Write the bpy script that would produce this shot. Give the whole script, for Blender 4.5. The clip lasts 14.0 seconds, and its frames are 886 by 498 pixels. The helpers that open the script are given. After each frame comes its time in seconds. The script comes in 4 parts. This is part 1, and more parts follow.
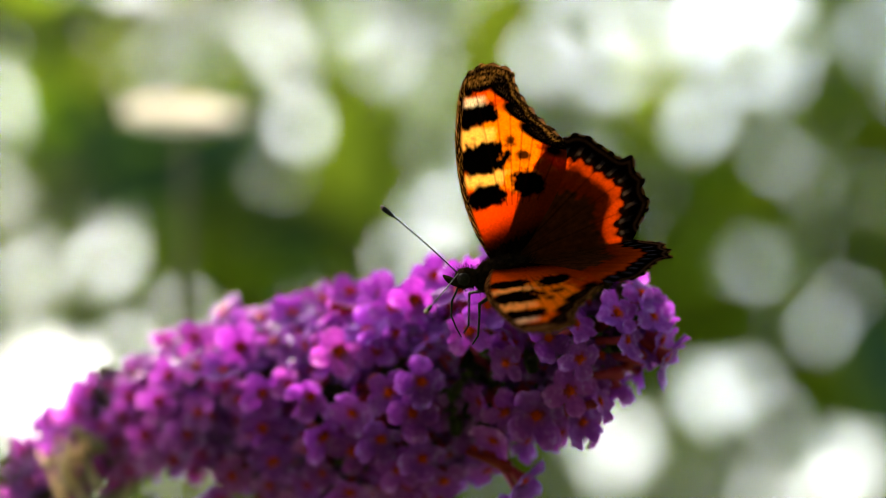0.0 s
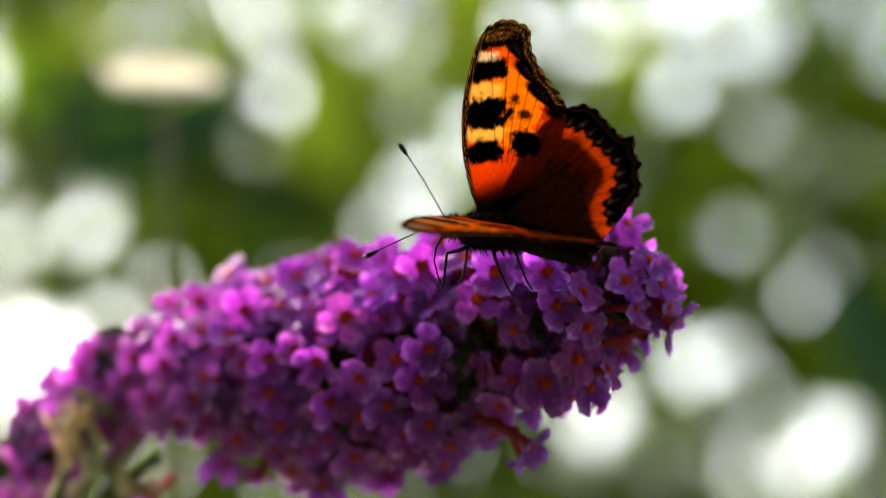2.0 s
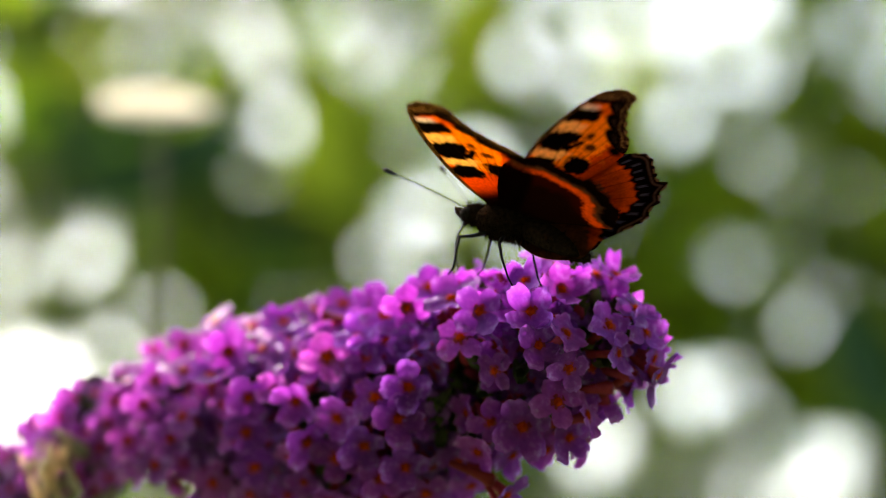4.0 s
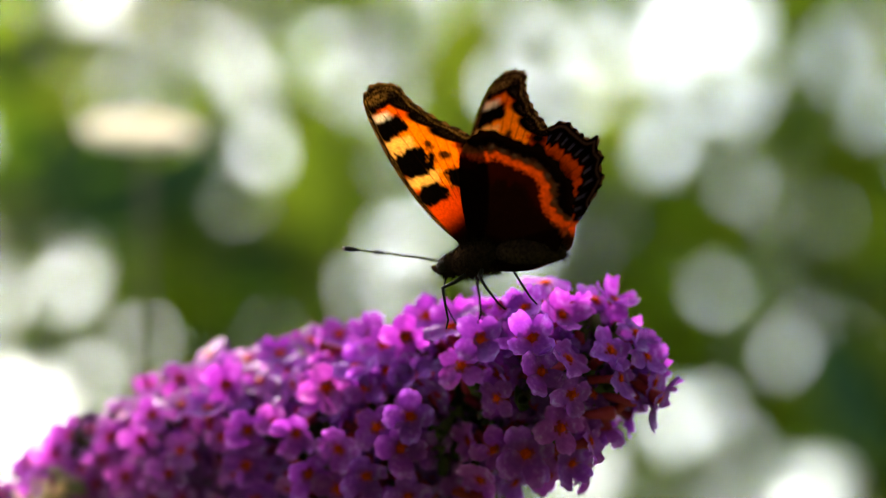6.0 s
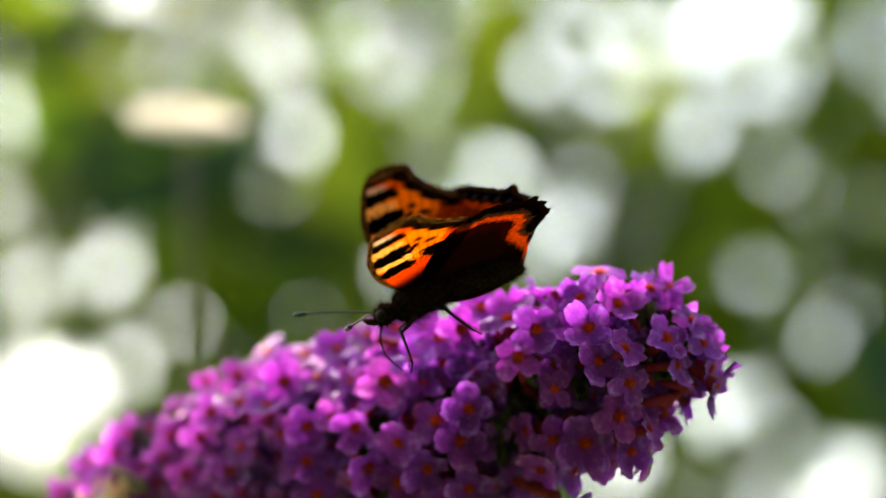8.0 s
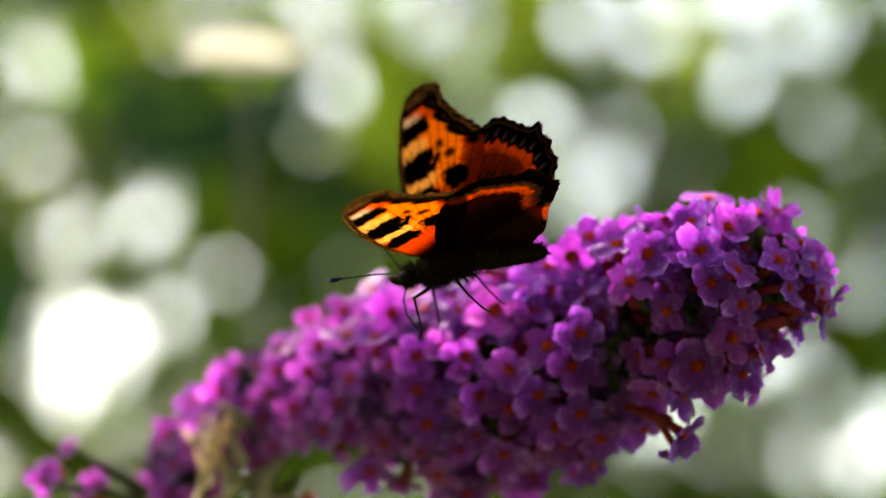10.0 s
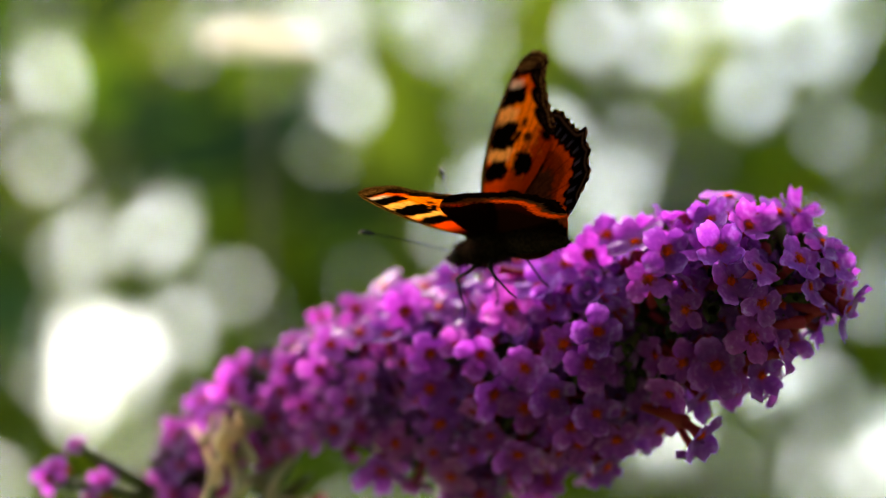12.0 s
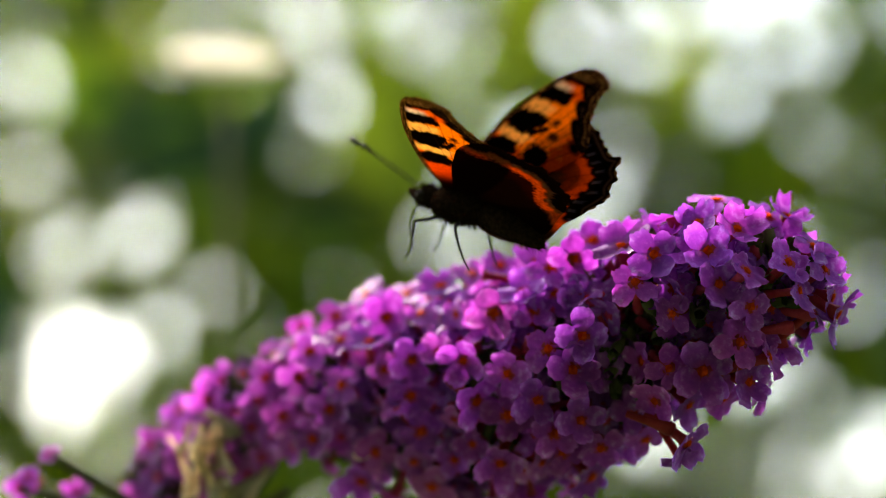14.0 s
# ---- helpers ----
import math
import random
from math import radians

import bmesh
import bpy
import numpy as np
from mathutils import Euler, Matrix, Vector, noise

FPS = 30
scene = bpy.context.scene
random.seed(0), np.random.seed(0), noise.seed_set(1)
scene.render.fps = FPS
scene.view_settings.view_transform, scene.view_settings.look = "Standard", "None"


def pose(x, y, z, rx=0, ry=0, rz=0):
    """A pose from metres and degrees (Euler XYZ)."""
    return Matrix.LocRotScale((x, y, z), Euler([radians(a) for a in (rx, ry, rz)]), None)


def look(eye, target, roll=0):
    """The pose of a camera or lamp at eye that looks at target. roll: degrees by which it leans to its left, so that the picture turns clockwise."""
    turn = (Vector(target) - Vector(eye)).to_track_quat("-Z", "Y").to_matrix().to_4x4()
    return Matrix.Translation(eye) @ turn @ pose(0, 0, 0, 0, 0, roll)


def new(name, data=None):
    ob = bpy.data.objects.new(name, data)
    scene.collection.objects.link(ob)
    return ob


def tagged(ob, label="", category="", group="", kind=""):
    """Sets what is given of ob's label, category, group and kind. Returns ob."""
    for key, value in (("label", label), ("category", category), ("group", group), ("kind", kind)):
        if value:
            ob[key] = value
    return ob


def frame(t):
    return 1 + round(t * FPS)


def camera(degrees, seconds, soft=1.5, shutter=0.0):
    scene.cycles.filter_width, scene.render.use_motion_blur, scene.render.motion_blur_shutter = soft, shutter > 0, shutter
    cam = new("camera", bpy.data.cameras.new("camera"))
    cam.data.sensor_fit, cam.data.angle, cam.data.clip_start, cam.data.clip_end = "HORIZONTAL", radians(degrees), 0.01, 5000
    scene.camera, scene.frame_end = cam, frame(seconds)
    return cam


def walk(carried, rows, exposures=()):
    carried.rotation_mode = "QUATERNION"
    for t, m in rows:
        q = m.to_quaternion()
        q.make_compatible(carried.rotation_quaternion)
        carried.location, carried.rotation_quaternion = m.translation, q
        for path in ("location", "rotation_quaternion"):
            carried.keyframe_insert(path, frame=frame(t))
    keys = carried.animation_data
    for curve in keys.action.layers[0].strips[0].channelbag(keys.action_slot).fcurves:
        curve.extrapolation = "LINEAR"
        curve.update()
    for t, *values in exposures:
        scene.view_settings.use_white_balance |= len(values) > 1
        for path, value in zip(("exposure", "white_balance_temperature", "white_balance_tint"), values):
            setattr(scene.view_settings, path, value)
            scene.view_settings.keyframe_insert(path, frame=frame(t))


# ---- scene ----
cam = camera(20.0, 14.0, soft=0.5, shutter=0.15)
# a long lens, wide open, focused on the butterfly
cam.data.dof.use_dof = True
cam.data.dof.focus_distance = 0.3255
cam.data.dof.aperture_fstop = 8.6
cam.data.dof.aperture_blades = 0

CAMERA_ROWS = [  # seconds, turn (degrees)
    (0, 104.513, 0.179, -0.717),
    (0.5, 103.881, 0.293, -1.175),
    (1, 103.432, 0.290, -1.162),
    (1.5, 103.073, 0.302, -1.212),
    (2, 103.817, 0.287, -1.150),
    (2.2, 103.984, 0.302, -1.212),
    (4.3, 104.742, 0.287, -1.150),
    (4.5, 105.051, 0.265, -1.063),
    (5, 105.319, 0.367, -1.472),
    (5.5, 105.216, 0.373, -1.497),
    (6, 105.113, 0.383, -1.534),
    (6.5, 105.202, 0.407, -1.634),
    (7, 105.178, 0.367, -1.472),
    (7.5, 105.001, 0.176, -0.704),
    (8, 104.770, 0.179, -0.717),
    (8.5, 104.565, 0.077, -0.309),
    (9, 104.103, 0.006, -0.025),
    (9.2, 103.974, -0.006, 0.025),
    (11.3, 103.525, -0.052, 0.210),
    (11.5, 103.564, -0.043, 0.173),
    (12, 103.923, -0.101, 0.407),
    (12.5, 103.781, -0.089, 0.358),
    (13, 103.743, -0.003, 0.012),
    (13.5, 103.769, -0.003, 0.012),
    (14, 104.000, -0.000, 0.000),
]
SPIKE_ROWS = [  # seconds, place (m), turn (degrees)
    (0, -0.01712, 0.32886, 1.37748, 21.72, -0.90, -0.83),
    (0.5, -0.01575, 0.32875, 1.37761, 22.47, -0.95, -0.15),
    (1, -0.01246, 0.32803, 1.37710, 22.92, -1.05, -0.12),
    (1.5, -0.01422, 0.32883, 1.37793, 23.08, -0.91, -0.37),
    (2, -0.01345, 0.32797, 1.37752, 23.05, -0.90, -0.79),
    (2.2, -0.01374, 0.32657, 1.37688, 23.47, -1.40, -0.85),
    (4.3, -0.01559, 0.32580, 1.37731, 17.13, 2.62, -1.07),
    (4.5, -0.01544, 0.32608, 1.37681, 17.58, 1.81, -1.04),
    (5, -0.01507, 0.32565, 1.37668, 19.10, 1.51, -0.63),
    (5.5, -0.01431, 0.32640, 1.37691, 17.05, 1.44, -0.54),
    (6, -0.01327, 0.32569, 1.37670, 17.41, 1.03, -0.31),
    (6.5, -0.01564, 0.32619, 1.37773, 17.31, 0.39, -0.74),
    (7, -0.01380, 0.32612, 1.37701, 17.03, -0.64, -0.67),
    (7.5, -0.01067, 0.32707, 1.37708, 16.49, 0.28, -0.34),
    (8, -0.01065, 0.32721, 1.37540, 17.76, -0.48, -0.82),
    (8.5, -0.00936, 0.32948, 1.37720, 17.00, -0.40, -0.38),
    (9, -0.00088, 0.33090, 1.37828, 17.00, -0.98, -0.46),
    (9.2, -0.00034, 0.33116, 1.37861, 16.03, -1.14, 0.32),
    (11.3, -0.00430, 0.32315, 1.37964, 16.01, -0.66, -2.10),
    (11.5, -0.00490, 0.32488, 1.37976, 16.83, -1.30, -1.26),
    (12, -0.00012, 0.32382, 1.38040, 15.51, -0.47, 0.05),
    (12.5, 0.00065, 0.32127, 1.38077, 14.25, 0.09, 0.24),
    (13, -0.00470, 0.31647, 1.38016, 13.65, 0.30, -0.28),
    (13.5, -0.00445, 0.31571, 1.37993, 13.98, 0.15, -0.44),
    (14, 0.00000, 0.31729, 1.37911, 14.00, -0.00, 0.00),
]
BUTTERFLY_ROWS = [  # seconds, place (m), turn (degrees), then for left and right: raise, pitch, sweep of forewing, sweep of hindwing
    (0, 0.01267, 0.31815, 1.37896, -25.1, 9.9, 185.8, -8.3, 79.2, 3.1, 4.5, 4.6, 1.8, -7.5, -1.0),
    (0.5, 0.01265, 0.31535, 1.37654, -27.4, 21.3, 174.3, -4.1, 80.4, -1.8, 2.2, 3.2, -0.7, -4.0, -3.8),
    (1, 0.01599, 0.31302, 1.37522, -28.1, 21.1, 174.5, -4.1, 79.7, -3.1, 2.1, 3.3, -1.6, -4.9, -4.2),
    (1.5, 0.01469, 0.31554, 1.37843, -22.3, 5.0, 175.7, -1.0, 77.8, -2.7, 12.7, 0.5, 0.7, -9.3, 1.1),
    (2, 0.01295, 0.31485, 1.37976, -20.6, -8.6, 157.4, 4.1, 78.5, -5.3, 1.1, 0.9, 4.7, -3.7, -1.2),
    (2.2, 0.01232, 0.31865, 1.38181, -20.2, -11.2, 161.7, -11.1, 71.3, -0.5, 0.5, -0.9, 0.4, -0.0, -3.6),
    (4.3, 0.01545, 0.31873, 1.38599, -9.3, -16.1, 141.7, 41.2, 40.4, 3.3, 0.4, -0.0, -2.1, -7.4, -9.8),
    (4.5, 0.01446, 0.31449, 1.38559, -10.7, -11.4, 148.0, 46.5, 39.4, 2.1, -4.5, -1.0, -5.2, -9.7, -7.9),
    (5, 0.01397, 0.31586, 1.38455, -13.7, -7.4, 151.1, 37.1, 50.8, 1.4, -2.7, -2.4, -10.0, -6.7, -5.8),
    (5.5, 0.01507, 0.31661, 1.38707, -11.3, -20.3, 138.0, 40.3, 23.4, 1.4, -2.8, -2.5, -5.2, -6.5, -3.4),
    (5.7, 0.01352, 0.31633, 1.38534, -13.7, 3.5, 136.5, 41.8, 24.5, -0.3, -6.7, -4.4, -4.9, -16.8, -2.6),
    (6, 0.01401, 0.31696, 1.38451, -16.3, 3.9, 133.9, 58.5, 61.4, 0.0, -2.1, -0.3, -0.3, -4.1, -3.5),
    (6.5, 0.00595, 0.32231, 1.38764, -16.4, -8.7, 140.6, 48.5, 37.3, -0.1, 0.1, -2.7, -8.4, -5.9, -6.0),
    (6.7, 0.00287, 0.31924, 1.38417, -15.7, 12.1, 153.2, 22.3, 7.4, -7.0, -3.1, -1.3, -1.6, -14.7, -2.5),
    (6.8, 0.00106, 0.32185, 1.38302, -20.5, 24.3, 155.7, 45.5, 55.6, -0.1, -11.9, 0.2, -5.7, -8.5, -4.8),
    (7, 0.00310, 0.32396, 1.38316, -21.6, 21.1, 155.3, 36.0, 51.2, -2.2, -12.3, 1.7, -5.5, -2.9, -1.1),
    (7.5, 0.00654, 0.32265, 1.38527, -18.3, 0.5, 169.3, 39.1, 39.7, 1.7, -3.8, -2.1, -5.7, -3.9, -0.6),
    (8, 0.00159, 0.32432, 1.37896, -20.0, 27.7, 172.8, 22.9, 38.0, -1.6, -7.7, 1.6, -5.2, -3.3, -1.1),
    (8.2, 0.00070, 0.32567, 1.37787, -25.3, 37.1, 160.2, 19.0, 67.4, 0.1, 13.5, -8.0, -6.3, -15.0, -9.5),
    (8.5, 0.00154, 0.32298, 1.37955, -16.9, 22.0, 174.2, 16.0, 66.0, -2.7, -6.8, -0.1, -6.6, 1.6, -0.5),
    (9, 0.00430, 0.32769, 1.37821, -26.6, 22.4, 154.5, 9.1, 37.8, -8.8, -10.1, -2.1, -8.3, 1.3, -4.4),
    (9.2, 0.00316, 0.32497, 1.37546, -14.9, 15.6, 160.0, 17.6, 66.9, 7.7, 9.6, 6.3, 6.0, -6.9, 1.5),
    (11.3, -0.00143, 0.32470, 1.37968, -33.4, 5.5, 131.3, 27.1, 49.2, 1.3, 3.2, -14.1, -7.5, -0.8, -5.5),
    (11.5, -0.00032, 0.32445, 1.37898, -34.5, 10.9, 127.0, 33.9, 58.8, 1.0, -0.4, -14.1, -10.7, -4.1, -7.1),
    (12, 0.00391, 0.32864, 1.38188, -22.7, 4.6, 130.5, 24.3, 59.7, -4.0, 2.2, -11.5, -14.6, -1.5, -7.6),
    (12.3, 0.00519, 0.32206, 1.38400, -8.3, -13.0, 132.3, 17.2, 50.2, 1.4, 5.3, -14.5, -9.6, -0.9, -6.8),
    (12.5, 0.00780, 0.32840, 1.38660, -8.4, -14.9, 117.4, 38.0, 64.7, -8.4, -0.8, -12.8, -16.5, -5.1, -5.1),
    (13, 0.00150, 0.32227, 1.38405, -13.2, 0.5, 111.1, 48.7, 56.9, -0.3, 2.6, -18.3, -3.4, -4.5, -1.4),
    (13.5, 0.00110, 0.32583, 1.38683, -12.1, -11.4, 123.6, 48.2, 56.5, 4.6, 0.2, -17.3, -14.1, -0.5, -4.2),
    (14, 0.00237, 0.32570, 1.38726, -18.8, -18.1, 147.9, 37.0, 42.9, 2.4, -2.3, -11.6, -14.2, -1.5, -2.3),
]
DRY_LEAF_ROWS = [  # seconds, sway to the side and up (mm)
    (0, -2.3, -7.8),
    (1.5, -0.3, -6.1),
    (2.2, -2.3, -6.6),
    (4.5, -3.6, -5.8),
    (5, -2.8, -5.4),
    (6.5, -2.7, -5.9),
    (7.5, -1.3, -6.1),
    (8.5, -0.7, -6.6),
    (9, 0.7, -5.7),
    (11.5, 4.2, 3.1),
    (12.5, 4.2, 4.0),
    (13, 2.3, -0.4),
    (14, 0.0, -0.0),
]
ANTENNA_ROWS = [  # seconds, then for left and right: height and spread (degrees)
    (0, -8, 60, 46, 22),
    (0.5, -18, 64, 40, 30),
    (1, -20, 60, 40, 30),
    (1.5, -24, 64, 52, 8),
    (2, -16, 60, 46, 24),
    (2.2, -12, 56, 43, 24),
    (4.3, 24, 8, 15, 30),
    (4.5, 28, 4, 12, 30),
    (5, 20, 0, 24, 36),
    (5.5, 26, 34, 18, 0),
    (5.7, 24, 39, 19, 0),
    (6, 22, 46, 20, 0),
    (6.5, 34, 26, 26, 0),
    (6.7, 29, 44, 30, 17),
    (6.8, 27, 52, 32, 25),
    (7, 22, 70, 36, 42),
    (7.5, 32, 66, 24, 50),
    (8, 4, 72, 20, 36),
    (8.2, 6, 70, 36, 27),
    (8.5, 8, 66, 60, 14),
    (9, -2, 80, 42, 34),
    (9.2, 0, 78, 43, 36),
    (11.3, 24, 55, 59, 54),
    (11.5, 26, 53, 60, 56),
    (12, 32, 48, 64, 60),
    (12.3, 28, 54, 66, 74),
    (12.5, 26, 58, 68, 84),
    (13, 24, 42, 20, 0),
    (13.5, 34, 60, 66, 84),
    (14, 24, 4, 18, 6),
]

EYE = (0.0, 0.0, 1.3)
walk(cam, [(t, pose(*EYE, *turn)) for t, *turn in CAMERA_ROWS], exposures=[(0, 2.25, 6800, 3), (9, 2.25, 6800, 3), (14, 2.14, 6800, 3)])

# ---- world and sun ----
SUN_AZIMUTH, SUN_HEIGHT = -33.0, 45.0      # degrees right of the view's axis, and above the horizon
world = bpy.data.worlds.new("sky")
scene.world = world
world.use_nodes = True
wn = world.node_tree.nodes
sky = wn.new("ShaderNodeTexSky")
sky.sky_type = "NISHITA"
sky.sun_disc = False
sky.sun_elevation, sky.sun_rotation = radians(SUN_HEIGHT), radians(SUN_AZIMUTH)
sky.air_density, sky.dust_density, sky.ozone_density = 1.0, 5.0, 0.4
wn["Background"].inputs["Strength"].default_value = 0.15
world.node_tree.links.new(sky.outputs[0], wn["Background"].inputs["Color"])

sun_data = bpy.data.lights.new("sun", "SUN")
sun_data.energy, sun_data.angle, sun_data.color = 2.1, radians(0.5), (1.0, 0.95, 0.86)
sun = new("sun", sun_data)
az, el = radians(SUN_AZIMUTH), radians(SUN_HEIGHT)
to_sun = Vector((math.sin(az) * math.cos(el), math.cos(az) * math.cos(el), math.sin(el)))
sun.matrix_world = look(to_sun * 20, (0, 0, 0))


# ---- materials ----
def material(name, rough=0.6):
    m = bpy.data.materials.new(name)
    m.use_nodes = True
    nodes, links = m.node_tree.nodes, m.node_tree.links
    b = nodes["Principled BSDF"]
    b.inputs["Roughness"].default_value = rough
    return m, nodes, links, b


def ramp(nodes, stops):
    r = nodes.new("ShaderNodeValToRGB")
    e = r.color_ramp.elements
    while len(e) < len(stops):
        e.new(0.5)
    for el_, (p, c) in zip(e, stops):
        el_.position, el_.color = p, (*c, 1)
    return r


def noise_node(nodes, links, scale, detail=4.0, coord="Object", rough=0.6):
    tc = nodes.new("ShaderNodeTexCoord")
    n = nodes.new("ShaderNodeTexNoise")
    n.inputs["Scale"].default_value, n.inputs["Detail"].default_value = scale, detail
    n.inputs["Roughness"].default_value = rough
    links.new(tc.outputs[coord], n.inputs["Vector"])
    return n


def bump(nodes, links, b, height, strength, distance):
    n = nodes.new("ShaderNodeBump")
    n.inputs["Strength"].default_value, n.inputs["Distance"].default_value = strength, distance
    links.new(height, n.inputs["Height"])
    links.new(n.outputs[0], b.inputs["Normal"])
    return n


def mixed(name, stops, scale, rough=0.6, bump_strength=0.3, bump_distance=0.0005, detail=5.0, coord="Object", metal=0.0, gloss=0.3):
    m, nodes, links, b = material(name, rough)
    n = noise_node(nodes, links, scale, detail, coord)
    r = ramp(nodes, stops)
    links.new(n.outputs[0], r.inputs[0])
    links.new(r.outputs[0], b.inputs["Base Color"])
    b.inputs["Metallic"].default_value = metal
    b.inputs["Specular IOR Level"].default_value = gloss
    if bump_strength:
        bump(nodes, links, b, n.outputs[0], bump_strength, bump_distance)
    return m


def thin(name, stops, scale, see_through, vary, rough=0.55, vary_by="object", bump_strength=0.35, bump_distance=0.0002, gloss=0.35, warm=(1, 1, 1), detail=4.0, heart=None):
    """A thin living sheet (petal, leaf): mottled colour, with light coming through it."""
    m, nodes, links, b = material(name, rough)
    b.inputs["Specular IOR Level"].default_value, b.inputs["IOR"].default_value = gloss, 1.3
    n = noise_node(nodes, links, scale, detail)
    r = ramp(nodes, stops)
    links.new(n.outputs[0], r.inputs[0])
    hs = nodes.new("ShaderNodeHueSaturation")
    if vary_by == "object":
        rnd = nodes.new("ShaderNodeObjectInfo").outputs["Random"]
    else:
        rnd = nodes.new("ShaderNodeNewGeometry").outputs["Random Per Island"]
    mr = nodes.new("ShaderNodeMapRange")
    mr.inputs["To Min"].default_value, mr.inputs["To Max"].default_value = vary[0], vary[1]
    links.new(rnd, mr.inputs["Value"])
    links.new(mr.outputs[0], hs.inputs["Value"])
    mh = nodes.new("ShaderNodeMapRange")
    mh.inputs["To Min"].default_value, mh.inputs["To Max"].default_value = vary[2], vary[3]
    wob = nodes.new("ShaderNodeMath")
    wob.operation = "FRACT"
    mul = nodes.new("ShaderNodeMath")
    mul.operation = "MULTIPLY"
    mul.inputs[1].default_value = 7.31
    links.new(rnd, mul.inputs[0])
    links.new(mul.outputs[0], wob.inputs[0])
    links.new(wob.outputs[0], mh.inputs["Value"])
    links.new(mh.outputs[0], hs.inputs["Hue"])
    links.new(r.outputs[0], hs.inputs["Color"])
    colour = hs.outputs[0]
    if heart:
        # redder round the throat, paler at the rim of the lobes
        tc = nodes.new("ShaderNodeTexCoord")
        far = nodes.new("ShaderNodeVectorMath")
        far.operation = "LENGTH"
        links.new(tc.outputs["Object"], far.inputs[0])
        span = nodes.new("ShaderNodeMapRange")
        span.inputs["From Max"].default_value = 0.0032
        links.new(far.outputs["Value"], span.inputs["Value"])
        rings = ramp(nodes, [(0.0, heart), (0.42, (0.85, 0.80, 0.92)), (0.78, (1.0, 1.0, 1.0)), (0.98, (1.35, 2.2, 1.35))])
        links.new(span.outputs[0], rings.inputs[0])
        times = nodes.new("ShaderNodeMixRGB")
        times.blend_type = "MULTIPLY"
        times.inputs[0].default_value = 1.0
        links.new(colour, times.inputs[1])
        links.new(rings.outputs[0], times.inputs[2])
        colour = times.outputs[0]
    links.new(colour, b.inputs["Base Color"])
    bn = bump(nodes, links, b, n.outputs[0], bump_strength, bump_distance)
    tr = nodes.new("ShaderNodeBsdfTranslucent")
    tint = nodes.new("ShaderNodeMixRGB")
    tint.blend_type = "MULTIPLY"
    tint.inputs[0].default_value = 1.0
    tint.inputs[2].default_value = (*warm, 1)
    links.new(colour, tint.inputs[1])
    links.new(tint.outputs[0], tr.inputs["Color"])
    links.new(bn.outputs[0], tr.inputs["Normal"])
    mix = nodes.new("ShaderNodeMixShader")
    mix.inputs[0].default_value = see_through
    links.new(b.outputs[0], mix.inputs[1])
    links.new(tr.outputs[0], mix.inputs[2])
    links.new(mix.outputs[0], nodes["Material Output"].inputs["Surface"])
    return m


PETAL = thin("violet_petal", [(0.3, (0.25, 0.036, 0.39)), (0.55, (0.35, 0.062, 0.49)), (0.75, (0.50, 0.23, 0.69))], 900, 0.36, (0.6, 1.3, 0.485, 0.525), rough=0.55, gloss=0.3, warm=(1.0, 0.52, 0.95), heart=(1.3, 0.5, 0.58))
MAGENTA_PETAL = thin("magenta_petal", [(0.3, (0.33, 0.047, 0.41)), (0.55, (0.46, 0.105, 0.53)), (0.75, (0.65, 0.36, 0.77))], 900, 0.36, (0.65, 1.35, 0.485, 0.525), rough=0.5, gloss=0.4, warm=(1.0, 0.5, 0.92), heart=(1.2, 0.45, 0.48))
TUBE = thin("corolla_tube", [(0.3, (0.32, 0.02, 0.05)), (0.7, (0.48, 0.05, 0.10))], 600, 0.35, (0.7, 1.25, 0.49, 0.52), rough=0.5, warm=(1.0, 0.5, 0.4))
THROAT = mixed("orange_throat", [(0.3, (0.36, 0.016, 0.002)), (0.7, (0.68, 0.062, 0.004))], 1500, 0.9, 0.4, 0.0001, gloss=0.0)
CALYX = thin("calyx_green", [(0.3, (0.03, 0.035, 0.012)), (0.7, (0.08, 0.085, 0.03))], 500, 0.1, (0.7, 1.3, 0.48, 0.52))
WITHERED = thin("withered_petal", [(0.3, (0.58, 0.40, 0.24)), (0.7, (0.92, 0.85, 0.70))], 350, 0.6, (0.45, 1.15, 0.48, 0.52), rough=0.8)
STEM = mixed("green_stem", [(0.3, (0.05, 0.06, 0.02)), (0.7, (0.13, 0.13, 0.05))], 250, 0.75)
LEAF = thin("hedge_leaf", [(0.32, (0.047, 0.092, 0.013)), (0.5, (0.175, 0.232, 0.025)), (0.68, (0.37, 0.41, 0.04))], 7, 0.62, (0.4, 1.5, 0.47, 0.53), rough=0.55, vary_by="island", bump_distance=0.002, gloss=0.06, warm=(1.0, 1.1, 0.5))
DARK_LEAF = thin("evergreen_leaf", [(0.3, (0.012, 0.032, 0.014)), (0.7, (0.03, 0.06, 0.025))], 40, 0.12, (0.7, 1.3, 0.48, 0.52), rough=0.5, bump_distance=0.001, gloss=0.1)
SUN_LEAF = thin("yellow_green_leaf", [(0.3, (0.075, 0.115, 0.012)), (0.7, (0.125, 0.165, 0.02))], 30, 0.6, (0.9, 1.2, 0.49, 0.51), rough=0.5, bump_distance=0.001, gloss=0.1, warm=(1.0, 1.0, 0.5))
DRY_LEAF = thin("dry_leaf", [(0.3, (0.66, 0.57, 0.47)), (0.7, (0.84, 0.77, 0.68))], 60, 0.6, (0.9, 1.1, 0.49, 0.51), rough=0.8, bump_distance=0.001)
TWIG = mixed("twig_bark", [(0.3, (0.035, 0.025, 0.018)), (0.7, (0.12, 0.09, 0.06))], 60, 0.85, 0.6, 0.002)
